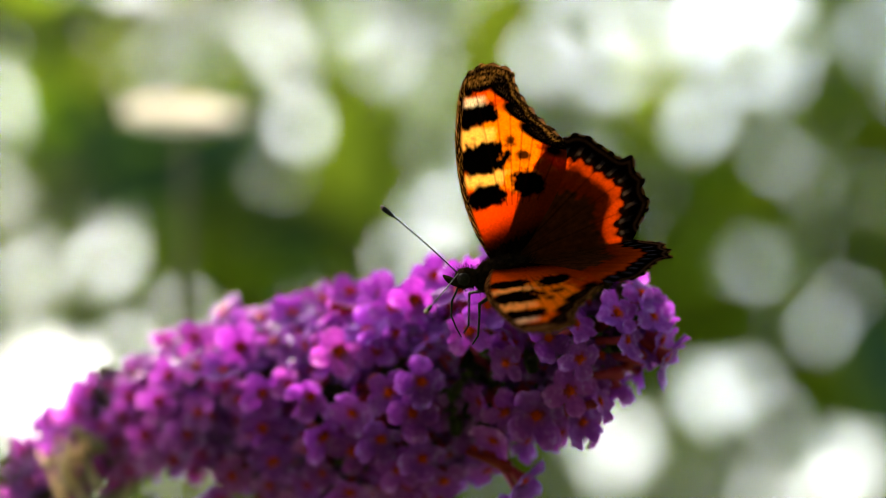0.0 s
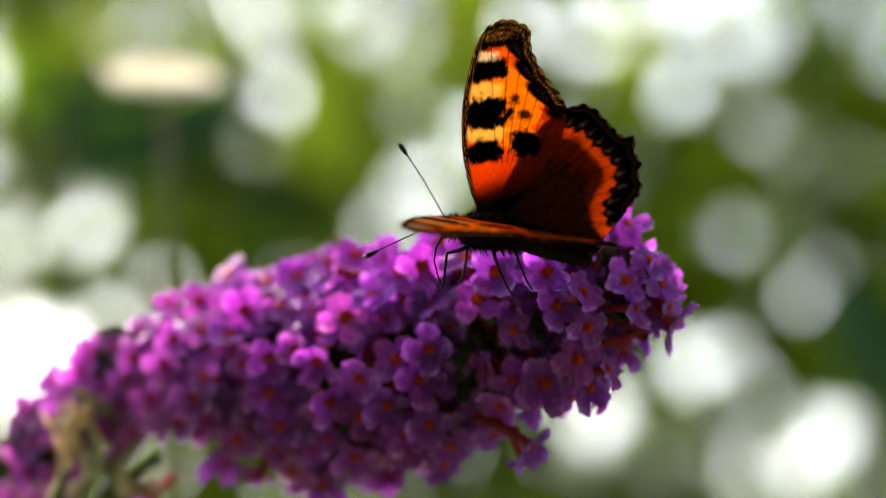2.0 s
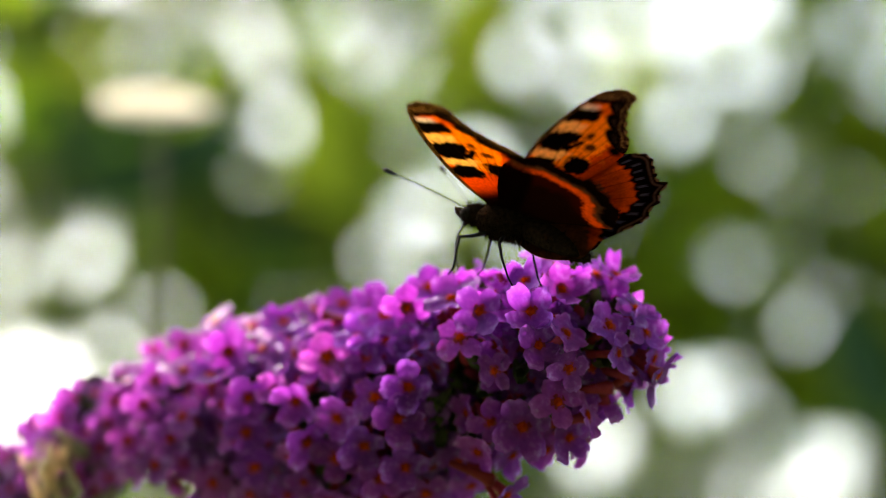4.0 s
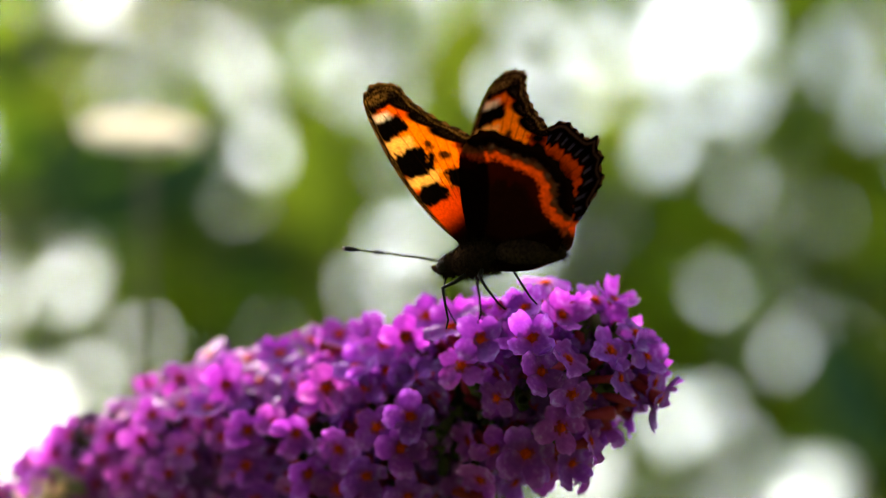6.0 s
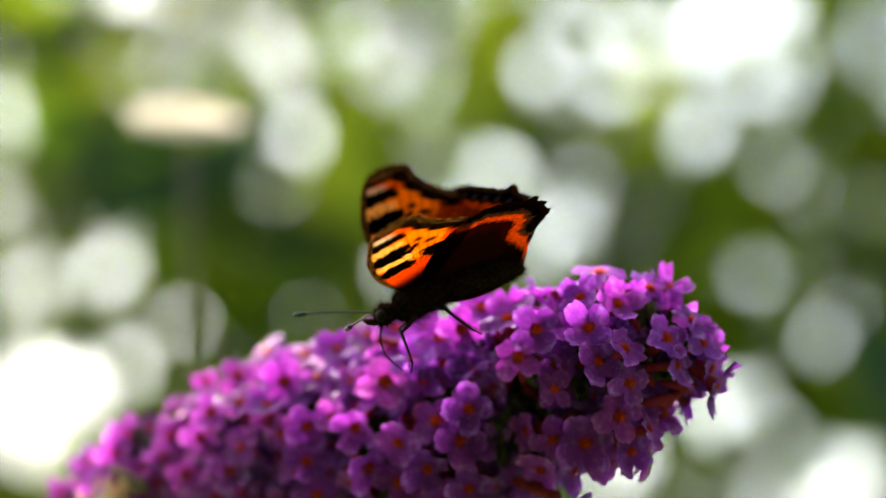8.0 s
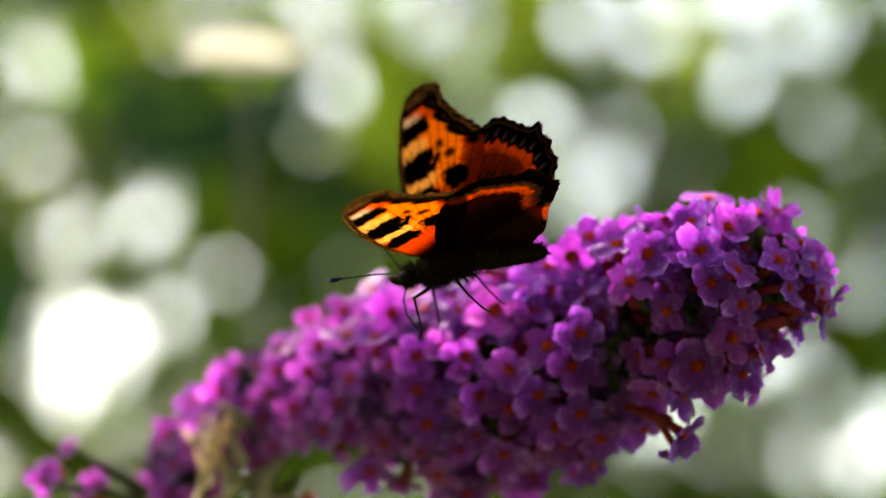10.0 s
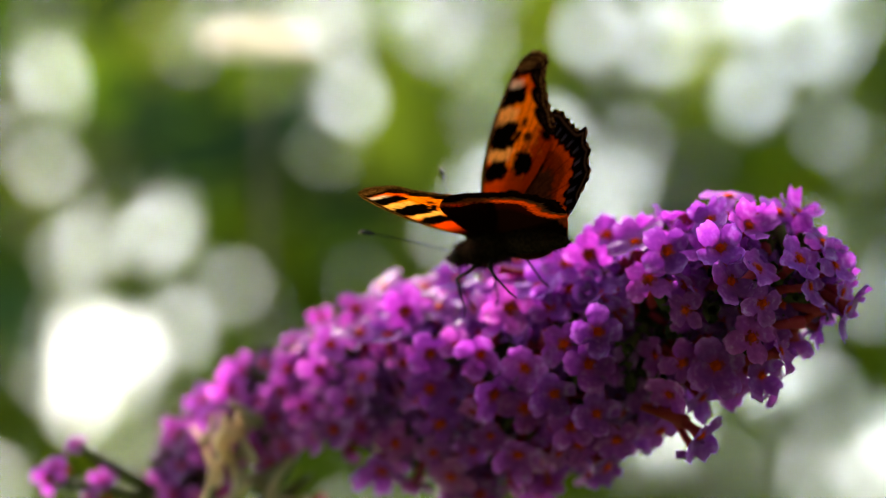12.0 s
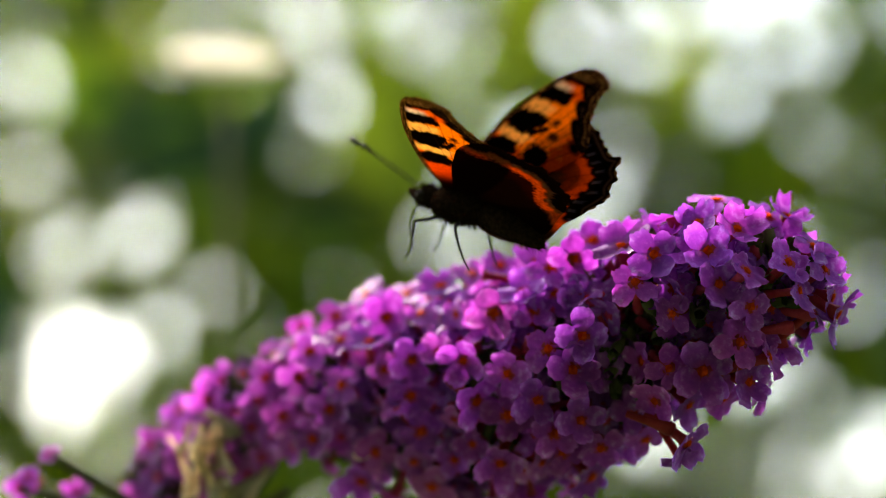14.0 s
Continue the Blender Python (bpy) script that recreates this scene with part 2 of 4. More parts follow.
GRASS = mixed("grass", [(0.3, (0.03, 0.055, 0.015)), (0.7, (0.07, 0.11, 0.03))], 12, 0.9, 0.8, 0.02)
# for the added screen behind the camera, dark to keep fill light low
SCREEN_DARK = mixed("screen_dark_green", [(0.3, (0.018, 0.03, 0.01)), (0.7, (0.05, 0.075, 0.025))], 18, 0.85, 1.0, 0.05)
FUR = mixed("dark_fur", [(0.3, (0.007, 0.004, 0.003)), (0.7, (0.028, 0.015, 0.008))], 1800, 1.0, 0.6, 0.0003, gloss=0.0)
CHITIN = mixed("dark_chitin", [(0.3, (0.008, 0.007, 0.006)), (0.7, (0.022, 0.018, 0.014))], 2500, 0.7, 0.3, 0.0001, gloss=0.05)
EYE_DARK = mixed("compound_eye", [(0.4, (0.01, 0.008, 0.007)), (0.6, (0.03, 0.022, 0.018))], 6000, 0.8, 0.2, 0.00005, gloss=0.02)
PALE_TIP = mixed("pale_tip", [(0.3, (0.12, 0.075, 0.03)), (0.7, (0.20, 0.14, 0.06))], 3000, 0.6, 0.2, 0.0001)


def wing_material():
    m, nodes, links, b = material("wing_scales", 0.62)
    at = nodes.new("ShaderNodeVertexColor")
    at.layer_name = "scales"
    n = noise_node(nodes, links, 2600, 3.0)
    r = ramp(nodes, [(0.25, (0.72, 0.72, 0.72)), (0.75, (1.15, 1.12, 1.08))])
    links.new(n.outputs[0], r.inputs[0])
    mul = nodes.new("ShaderNodeMixRGB")
    mul.blend_type = "MULTIPLY"
    mul.inputs[0].default_value = 1.0
    links.new(at.outputs["Color"], mul.inputs[1])
    links.new(r.outputs[0], mul.inputs[2])
    matte = nodes.new("ShaderNodeBsdfDiffuse")
    matte.inputs["Roughness"].default_value = 0.6
    warm = nodes.new("ShaderNodeMixRGB")
    warm.blend_type = "MULTIPLY"
    warm.inputs[0].default_value, warm.inputs[2].default_value = 1.0, (0.9, 0.46, 0.38, 1)
    links.new(mul.outputs[0], warm.inputs[1])
    links.new(warm.outputs[0], matte.inputs["Color"])
    bump(nodes, links, matte, n.outputs[0], 0.35, 0.00008)
    tr = nodes.new("ShaderNodeBsdfTranslucent")
    links.new(mul.outputs[0], tr.inputs["Color"])
    mix = nodes.new("ShaderNodeMixShader")
    mix.inputs[0].default_value = 0.70
    links.new(matte.outputs[0], mix.inputs[1])
    nodes.remove(b)
    links.new(tr.outputs[0], mix.inputs[2])
    links.new(mix.outputs[0], nodes["Material Output"].inputs["Surface"])
    return m


WING = wing_material()


# ---- mesh helpers ----
def mesh_of(bm, name, *mats, smooth=True):
    me = bpy.data.meshes.new(name)
    bmesh.ops.recalc_face_normals(bm, faces=bm.faces)
    bm.to_mesh(me)
    bm.free()
    for m in mats:
        me.materials.append(m)
    if smooth:
        me.polygons.foreach_set("use_smooth", [True] * len(me.polygons))
    return me


def raw_mesh(name, verts, faces, *mats, smooth=True):
    me = bpy.data.meshes.new(name)
    me.from_pydata([tuple(v) for v in verts], [], faces)
    for m in mats:
        me.materials.append(m)
    if smooth:
        me.polygons.foreach_set("use_smooth", [True] * len(me.polygons))
    me.update()
    return me


def part(name, data, parent, label="", m=None, kind=""):
    ob = new(name, data)
    ob.parent = parent
    if m is not None:
        ob.matrix_basis = m
    return tagged(ob, label=label, kind=kind)


def tube_mesh(name, points, radii, mat, sides=8, caps=True):
    """A round tube along the points, with one radius each."""
    pts = [Vector(p) for p in points]
    verts, faces = [], []
    ref = Vector((0.13, 0.31, 0.94)).normalized()
    for i, p in enumerate(pts):
        t = (pts[min(i + 1, len(pts) - 1)] - pts[max(i - 1, 0)]).normalized()
        a = t.cross(ref).normalized()
        b = t.cross(a)
        for k in range(sides):
            w = 2 * math.pi * k / sides
            verts.append(p + radii[i] * (math.cos(w) * a + math.sin(w) * b))
    for i in range(len(pts) - 1):
        for k in range(sides):
            k2 = (k + 1) % sides
            faces.append((i * sides + k, i * sides + k2, (i + 1) * sides + k2, (i + 1) * sides + k))
    if caps:
        faces.append(tuple(range(sides))[::-1])
        faces.append(tuple((len(pts) - 1) * sides + k for k in range(sides)))
    return raw_mesh(name, verts, faces, mat)


def blob_mesh(name, profile, mat, sides=18, squash=1.0, rough=0.0, seed=0):
    """A body turned about the x axis: profile rows of (x, centre z, radius)."""
    rnd = random.Random(seed)
    verts, faces = [], []
    for x, z, r in profile:
        for k in range(sides):
            w = 2 * math.pi * k / sides
            q = r * (1 + rough * (rnd.random() - 0.5))
            verts.append((x, q * math.cos(w), z + squash * q * math.sin(w)))
    n = len(profile)
    for i in range(n - 1):
        for k in range(sides):
            k2 = (k + 1) % sides
            faces.append((i * sides + k, i * sides + k2, (i + 1) * sides + k2, (i + 1) * sides + k))
    faces.append(tuple(range(sides))[::-1])
    faces.append(tuple((n - 1) * sides + k for k in range(sides)))
    return raw_mesh(name, verts, faces, mat)


# ---- setting ----
def build_setting():
    bm = bmesh.new()
    bmesh.ops.create_grid(bm, x_segments=60, y_segments=60, size=300)
    for v in bm.verts:
        if v.co.length > 6:
            v.co.z += 0.06 * noise.noise(v.co * 0.05)
    tagged(new("ground", mesh_of(bm, "ground", GRASS)), label="mown grass of the garden", category="ground", kind="structure")
    # an unseen hedge-like screen, added behind the camera to hold back skylight
    verts, faces = [], []
    n, h = 28, 3.6
    for i in range(n + 1):
        w = radians(180 + 12 + (156.0 * i / n))
        for rr, z in ((1.1, 0.0), (1.1, h), (1.7, h), (1.7, 0.0)):
            q = rr + 0.05 * noise.noise(Vector((i * 0.7, z, rr)))
            verts.append((q * math.cos(w), 0.35 + q * math.sin(w), z))
    for i in range(n):
        for k in range(3):
            a = i * 4 + k
            faces.append((a, a + 4, a + 5, a + 1))
    faces += [(0, 1, 2, 3), tuple(n * 4 + k for k in (3, 2, 1, 0))]
    tagged(new("sky_screen", raw_mesh("sky_screen", verts, faces, SCREEN_DARK, smooth=False)), label="unseen dark hedge-like screen added behind the camera against skylight", category="hedge", kind="structure")


build_setting()

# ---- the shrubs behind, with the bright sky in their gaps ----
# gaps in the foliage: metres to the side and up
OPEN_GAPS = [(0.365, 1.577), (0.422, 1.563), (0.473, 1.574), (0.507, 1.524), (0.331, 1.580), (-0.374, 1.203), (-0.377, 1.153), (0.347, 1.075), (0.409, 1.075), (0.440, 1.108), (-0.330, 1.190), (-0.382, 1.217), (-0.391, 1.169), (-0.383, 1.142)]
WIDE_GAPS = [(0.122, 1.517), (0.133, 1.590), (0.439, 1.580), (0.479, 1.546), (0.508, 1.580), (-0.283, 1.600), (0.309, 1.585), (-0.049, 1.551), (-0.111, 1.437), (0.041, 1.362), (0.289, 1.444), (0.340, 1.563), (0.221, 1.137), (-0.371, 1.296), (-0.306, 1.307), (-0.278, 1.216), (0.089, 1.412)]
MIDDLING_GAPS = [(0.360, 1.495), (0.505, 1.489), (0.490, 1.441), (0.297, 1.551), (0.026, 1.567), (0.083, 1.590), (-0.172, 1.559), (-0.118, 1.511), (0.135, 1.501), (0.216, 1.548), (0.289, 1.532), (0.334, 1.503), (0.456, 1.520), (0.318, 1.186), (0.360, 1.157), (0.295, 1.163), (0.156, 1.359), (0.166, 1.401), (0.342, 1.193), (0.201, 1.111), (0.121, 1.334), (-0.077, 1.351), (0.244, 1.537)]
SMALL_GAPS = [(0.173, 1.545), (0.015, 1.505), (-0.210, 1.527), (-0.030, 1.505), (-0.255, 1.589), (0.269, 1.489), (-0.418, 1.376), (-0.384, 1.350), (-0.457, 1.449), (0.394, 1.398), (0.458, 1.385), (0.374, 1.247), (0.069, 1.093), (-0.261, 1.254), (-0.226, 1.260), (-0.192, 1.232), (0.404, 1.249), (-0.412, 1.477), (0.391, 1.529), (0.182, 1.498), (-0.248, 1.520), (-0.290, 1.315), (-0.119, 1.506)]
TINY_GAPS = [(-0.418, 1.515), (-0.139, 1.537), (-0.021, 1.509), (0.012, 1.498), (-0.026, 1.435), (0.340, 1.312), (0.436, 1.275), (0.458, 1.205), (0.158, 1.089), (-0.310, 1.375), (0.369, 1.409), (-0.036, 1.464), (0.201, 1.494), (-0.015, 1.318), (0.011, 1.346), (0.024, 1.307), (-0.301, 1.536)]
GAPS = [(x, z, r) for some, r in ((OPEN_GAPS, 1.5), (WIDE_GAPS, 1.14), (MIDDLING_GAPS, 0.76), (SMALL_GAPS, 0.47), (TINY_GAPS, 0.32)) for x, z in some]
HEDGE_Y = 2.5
LEAN = Matrix.Translation((0, 0, 1.3)) @ pose(0, 0, 0, 14) @ Matrix.Translation((0, 0, -1.3))      # the shrub's crown leans over the garden


def leaf_rows(rnd, count, y0, y1, x0, x1, z0, z1, size, gaps, ease, clumps=0.0):
    """Leaves as small folded diamonds; none stands in a gap."""
    verts, faces = [], []
    for _ in range(count):
        x, z, y = rnd.uniform(x0, x1), rnd.uniform(z0, z1), rnd.uniform(y0, y1)
        s = size * rnd.uniform(0.6, 1.3)
        if clumps and noise.noise(Vector((x, y, z)) * clumps) < 0.04:
            continue
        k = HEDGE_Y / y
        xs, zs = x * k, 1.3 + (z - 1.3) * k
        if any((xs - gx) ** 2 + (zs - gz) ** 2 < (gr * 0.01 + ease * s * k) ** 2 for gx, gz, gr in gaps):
            continue
        m = LEAN @ Matrix.Translation((x, y, z)) @ Euler((rnd.gauss(0.9, 0.5), rnd.gauss(0, 0.5), rnd.uniform(-3.14, 3.14))).to_matrix().to_4x4()
        b = len(verts)
        for p in ((0, -0.5, 0), (0.26, -0.12, 0.05), (0.2, 0.2, 0.05), (0, 0.5, -0.06), (-0.2, 0.2, 0.05), (-0.26, -0.12, 0.05), (0, 0, 0)):
            verts.append(m @ (Vector(p) * s))
        faces += [(b, b + 1, b + 6), (b + 1, b + 2, b + 6), (b + 2, b + 3, b + 6), (b + 3, b + 4, b + 6), (b + 4, b + 5, b + 6), (b + 5, b, b + 6)]
    return verts, faces


def build_shrubs():
    rnd = random.Random(4)
    shrub = tagged(new("garden_shrub"), label="dense leafy green shrub, blurred, with sky in its gaps", category="shrub")
    shrub.location = (0, 0, 0)
    for i, (x, lean) in enumerate(((-0.9, 0.2), (-0.35, -0.1), (0.3, 0.12), (0.85, -0.2))):
        pts = [(x + lean * q / 5 + 0.03 * math.sin(q * 2 + i), HEDGE_Y + 0.45, 0.36 * q - 0.02) for q in range(7)]
        part("branch", tube_mesh("branch", pts, [0.022 - 0.0025 * q for q in range(7)], TWIG), shrub)
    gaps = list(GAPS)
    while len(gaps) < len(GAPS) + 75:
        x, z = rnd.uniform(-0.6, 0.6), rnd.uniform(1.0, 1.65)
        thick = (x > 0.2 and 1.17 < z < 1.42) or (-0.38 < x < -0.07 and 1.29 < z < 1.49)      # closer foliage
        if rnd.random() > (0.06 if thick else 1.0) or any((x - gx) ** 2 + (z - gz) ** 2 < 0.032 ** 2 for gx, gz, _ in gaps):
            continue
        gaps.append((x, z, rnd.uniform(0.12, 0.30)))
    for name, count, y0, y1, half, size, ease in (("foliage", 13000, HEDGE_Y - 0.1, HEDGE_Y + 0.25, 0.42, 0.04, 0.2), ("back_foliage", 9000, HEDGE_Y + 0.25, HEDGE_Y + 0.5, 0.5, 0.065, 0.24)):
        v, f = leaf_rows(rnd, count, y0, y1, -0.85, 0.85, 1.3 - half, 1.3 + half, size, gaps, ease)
        part(name, raw_mesh(name, v, f, LEAF, smooth=False), shrub, kind="stuff")
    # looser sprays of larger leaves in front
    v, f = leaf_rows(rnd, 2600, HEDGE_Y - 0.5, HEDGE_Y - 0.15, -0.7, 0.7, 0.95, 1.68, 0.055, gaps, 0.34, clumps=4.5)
    part("front_foliage", raw_mesh("front_foliage", v, f, LEAF, smooth=False), shrub, kind="stuff")
    v, f = leaf_rows(rnd, 4500, HEDGE_Y - 0.1, HEDGE_Y + 0.4, -1.7, 1.7, -0.4, 1.72, 0.085, [(0, 1.3, 48)], 0.0)
    part("outer_foliage", raw_mesh("outer_foliage", v, f, LEAF, smooth=False), shrub, kind="stuff")


build_shrubs()


def blade_mesh(name, long_, wide, mat, curl=0.15, nu=14, nv=6):
    """A leaf blade along +x from its stalk, folded at the midrib and curled."""
    verts, faces = [], []
    for i in range(nu + 1):
        u = i / nu
        w = 0.5 * wide * (math.sin(math.pi * min(1.0, 0.04 + 0.96 * u ** 0.8)) ** 0.75 + 0.02)
        for j in range(nv + 1):
            q = 2 * j / nv - 1
            verts.append((long_ * u, w * q, wide * (0.16 * abs(q) + 0.03 * math.sin(9 * u + 2 * q)) - curl * long_ * u * u))
    for i in range(nu):
        for j in range(nv):
            a = i * (nv + 1) + j
            faces.append((a, a + nv + 1, a + nv + 2, a + 1))
    return raw_mesh(name, verts, faces, mat)


def build_dry_leaf():
    """A pale dry leaf at the top of a thin dead stalk."""
    top = LEAN @ Vector((-0.0518, 0.6, 1.3444))
    leaf = tagged(new("dry_leaf"), label="pale tan dry leaf on a thin dead stalk", category="leaf")
    m = Matrix.Translation(top) @ pose(0, 0, 0, 60, 0, 2) @ Matrix.Translation((-0.0135, 0, 0))
    part("blade", blade_mesh("blade", 0.027, 0.0105, DRY_LEAF, 0.02), leaf, m=m)
    foot = Vector((top.x + 0.03, top.y + 0.05, -0.01))
    part("stalk", tube_mesh("stalk", [top.lerp(foot, q / 6) + Vector((0.004 * math.sin(q), 0, 0)) for q in range(7)], [0.0005 + 0.0002 * q for q in range(7)], TWIG), leaf)

    return leaf


DRY_LEAF_THING = build_dry_leaf()


def build_branch():
    """A leafy branch of an evergreen between the shrub and the spike."""
    branch = tagged(new("evergreen_branch"), label="evergreen branch with large dark and yellow-green leaves", category="branch")
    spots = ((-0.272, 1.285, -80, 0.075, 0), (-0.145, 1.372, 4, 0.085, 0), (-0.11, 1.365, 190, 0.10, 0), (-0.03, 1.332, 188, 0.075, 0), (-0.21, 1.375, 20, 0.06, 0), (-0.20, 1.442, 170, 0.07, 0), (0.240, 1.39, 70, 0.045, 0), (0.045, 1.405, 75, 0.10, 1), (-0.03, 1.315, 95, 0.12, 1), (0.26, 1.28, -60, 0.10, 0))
    y = 1.5
    stem = [LEAN @ Vector(p) for p in ((0.0, 2.05, 0.1), (0.02, 1.98, 0.7), (0.0, 1.9, 1.1), (-0.03, 1.8, 1.34), (-0.06, 1.72, 1.44), (-0.10, 1.6, 1.52))]
    part("stem", tube_mesh("stem", stem, [0.007, 0.006, 0.005, 0.004, 0.003, 0.0015], TWIG), branch)
    for x, z, turn, size, light in spots:
        foot = LEAN @ Vector((x, y, z))
        d = Vector((math.cos(radians(turn)), 0.0, math.sin(radians(turn))))
        m = Matrix.Translation(foot) @ pose(0, 0, 0, 14, 0, 0) @ pose(0, 0, 0, 0, -turn, 0) @ pose(0, 0, 0, 62, 0, 0)
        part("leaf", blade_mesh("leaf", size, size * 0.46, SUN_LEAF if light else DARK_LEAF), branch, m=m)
        near = min(stem, key=lambda p: (p - foot).length)
        part("leaf_stalk", tube_mesh("leaf_stalk", [near, near.lerp(foot, 0.5) + Vector((0, 0, 0.01)), foot], [0.0018, 0.0013, 0.001], TWIG), branch)


build_branch()

# ---- the flower spike ----
MM = 0.001
AXIS = [(51.0, 8.0, -2.6, 1.0), (49.0, 8.0, -2.4, 4.0), (46.0, 7.6, -3.8, 7.6), (42.0, 7.5, -6.0, 10.6), (36.6, 8.0, -6.4, 12.6), (29.3, 12.0, -8.2, 12.2), (22.0, 18.0, -14.0, 15.4), (14.5, 24.0, -17.6, 16.2), (6.6, 29.0, -19.6, 16.8), (-1.5, 34.0, -21.0, 16.2), (-9.8, 38.0, -20.6, 13.6), (-18.3, 42.0, -19.8, 9.8), (-27.0, 46.0, -23.6, 8.0), (-35.8, 50.0, -29.0, 6.4), (-43.5, 53.0, -36.5, 5.4)]     # x, y, z and radius in mm
# the florets that can be told apart, cluster by cluster: x, y, z in mm, the way each opens (degrees to the side and up), and its size
CROWN = [(34.2, -2.8, -0.2, 5, 10, 1.05), (25.1, 0.8, -4.3, -5, 15, 1.05), (35.4, -4.6, -4.5, 10, -5, 1), (39.1, -3.8, -2.8, 12, 28, 1), (39.6, -4.4, -7.4, 15, 0, 0.9), (23.5, 6.6, 1.2, -15, 45, 1.15), (27.5, 0.6, -0.7, 0, 30, 1.05), (30.7, 6.7, 5.0, -15, 55, 1.2), (36.5, 7.7, 7.5, 5, 65, 1.15), (38.6, -0.1, 3.3, 15, 40, 1.05), (43.6, 6.9, 5.1, 25, 45, 1.05), (46.5, 7.3, 5.1, 40, 40, 1), (44.7, -2.1, -1.7, 25, 15, 1.05), (48.4, 1.4, 0.4, 45, 35, 1), (49.8, 0.7, -2.6, 58, 20, 0.95), (46.1, -2.4, -5.4, 35, 0, 0.85)]
TIP = [(30.2, 1.1, -5.1, 0, 10, 1), (29.5, 1.3, -15.6, -3, 0, 0.95), (33.8, 0.0, -15.9, -5, -6, 1.25), (38.3, -3.2, -12.0, 20, 0, 1.05), (40.2, 2.8, -17.5, 30, -15, 0.95), (42.5, -0.5, -14.0, 65, 12, 1), (42.5, 6.5, -18.9, 50, -20, 1), (27.9, 4.4, -20.1, 0, -15, 0.95), (32.8, 7.9, -20.9, 10, -38, 0.95), (37.5, 7.4, -19.9, 30, -40, 1), (30.7, 2.2, -9.3, 10, 0, 1), (18.3, 2.7, -11.4, 0, 10, 1.05), (13.9, 4.9, -13.2, -12, 10, 1.05), (17.1, 3.4, -15.9, 5, -6, 1.1), (20.3, 16.0, 2.0, -5, 52, 1.05), (17.6, 9.8, -0.7, -5, 38, 1)]
FLANK = [(8.6, 8.1, -16.6, 0, 2, 1), (4.5, 11.2, -20.6, 0, 0, 1.15), (8.7, 9.4, -22.2, 4, -4, 1.1), (16.1, 9.9, -27.2, 5, -15, 1.05), (7.7, 13.7, -29.1, 0, -20, 1.05), (-1.5, 21.5, -33.0, 0, -22, 1.05), (-11.6, 27.4, -32.8, -10, -25, 1.1), (20.3, 16.6, -31.3, 25, -30, 1.15), (6.9, 12.1, -8.6, -5, 32, 1.1), (10.8, 11.7, -5.0, 0, 45, 1.05), (-4.3, 16.8, -15.3, 0, 15, 1), (-4.3, 16.1, -20.0, 0, 4, 1), (-3.1, 16.2, -25.0, 0, -4, 1), (2.7, 12.3, -15.1, -10, 6, 1), (14.6, 11.5, -1.9, 0, 40, 1), (12.5, 6.6, -20.1, 0, -5, 1)]
BACK = [(4.1, 27.9, -2.7, -5, 52, 1), (8.1, 26.6, -1.4, 0, 58, 1), (13.0, 18.0, -0.8, 5, 55, 1), (-0.4, 25.5, -4.4, -5, 50, 1), (-5.2, 29.1, -5.5, -10, 52, 1), (-11.5, 37.4, -5.6, -15, 58, 1), (2.5, 26.0, -36.2, 0, -30, 1.05), (11.4, 26.6, -35.9, 5, -32, 1.05), (18.2, 5.7, -22.7, 5, -14, 1), (21.1, 8.9, -26.7, 12, -25, 1), (14.9, 8.2, -24.6, 5, -10, 1), (-7.9, 23.7, -9.6, -8, 34, 1), (-10.3, 22.8, -12.8, -8, 20, 0.95), (-14.4, 26.3, -12.7, -12, 30, 0.95), (-15.5, 32.8, -8.9, -15, 48, 0.95), (-15.9, 24.5, -22.5, -10, 4, 0.95)]
FOOT = [(-14.1, 23.2, -19.0, -8, 6, 0.9), (-20.4, 29.0, -18.3, -10, 15, 0.9), (-18.9, 29.0, -14.6, -12, 28, 0.9), (-22.8, 31.0, -23.8, -10, 2, 0.9), (-18.5, 28.0, -26.8, -8, -12, 0.9), (-24.9, 38.0, -14.9, -12, 45, 0.9), (-21.3, 36.0, -13.5, -10, 40, 0.9), (-25.5, 35.0, -18.6, -10, 25, 0.9), (-32.6, 44.0, -19.5, -25, 35, 0.9), (-29.3, 42.0, -18.3, -15, 35, 0.85), (-34.7, 43.0, -22.1, -20, 15, 0.9), (-29.9, 38.0, -23.9, -12, 5, 0.9), (-39.1, 46.0, -23.9, -30, 25, 0.9), (-37.8, 45.0, -26.6, -25, 5, 0.9), (-43.5, 48.0, -29.3, -35, 15, 0.85), (-26.6, 36.0, -21.8, -5, 5, 0.9), (-9.4, 21.9, -28.3, 0, -18, 0.95)]
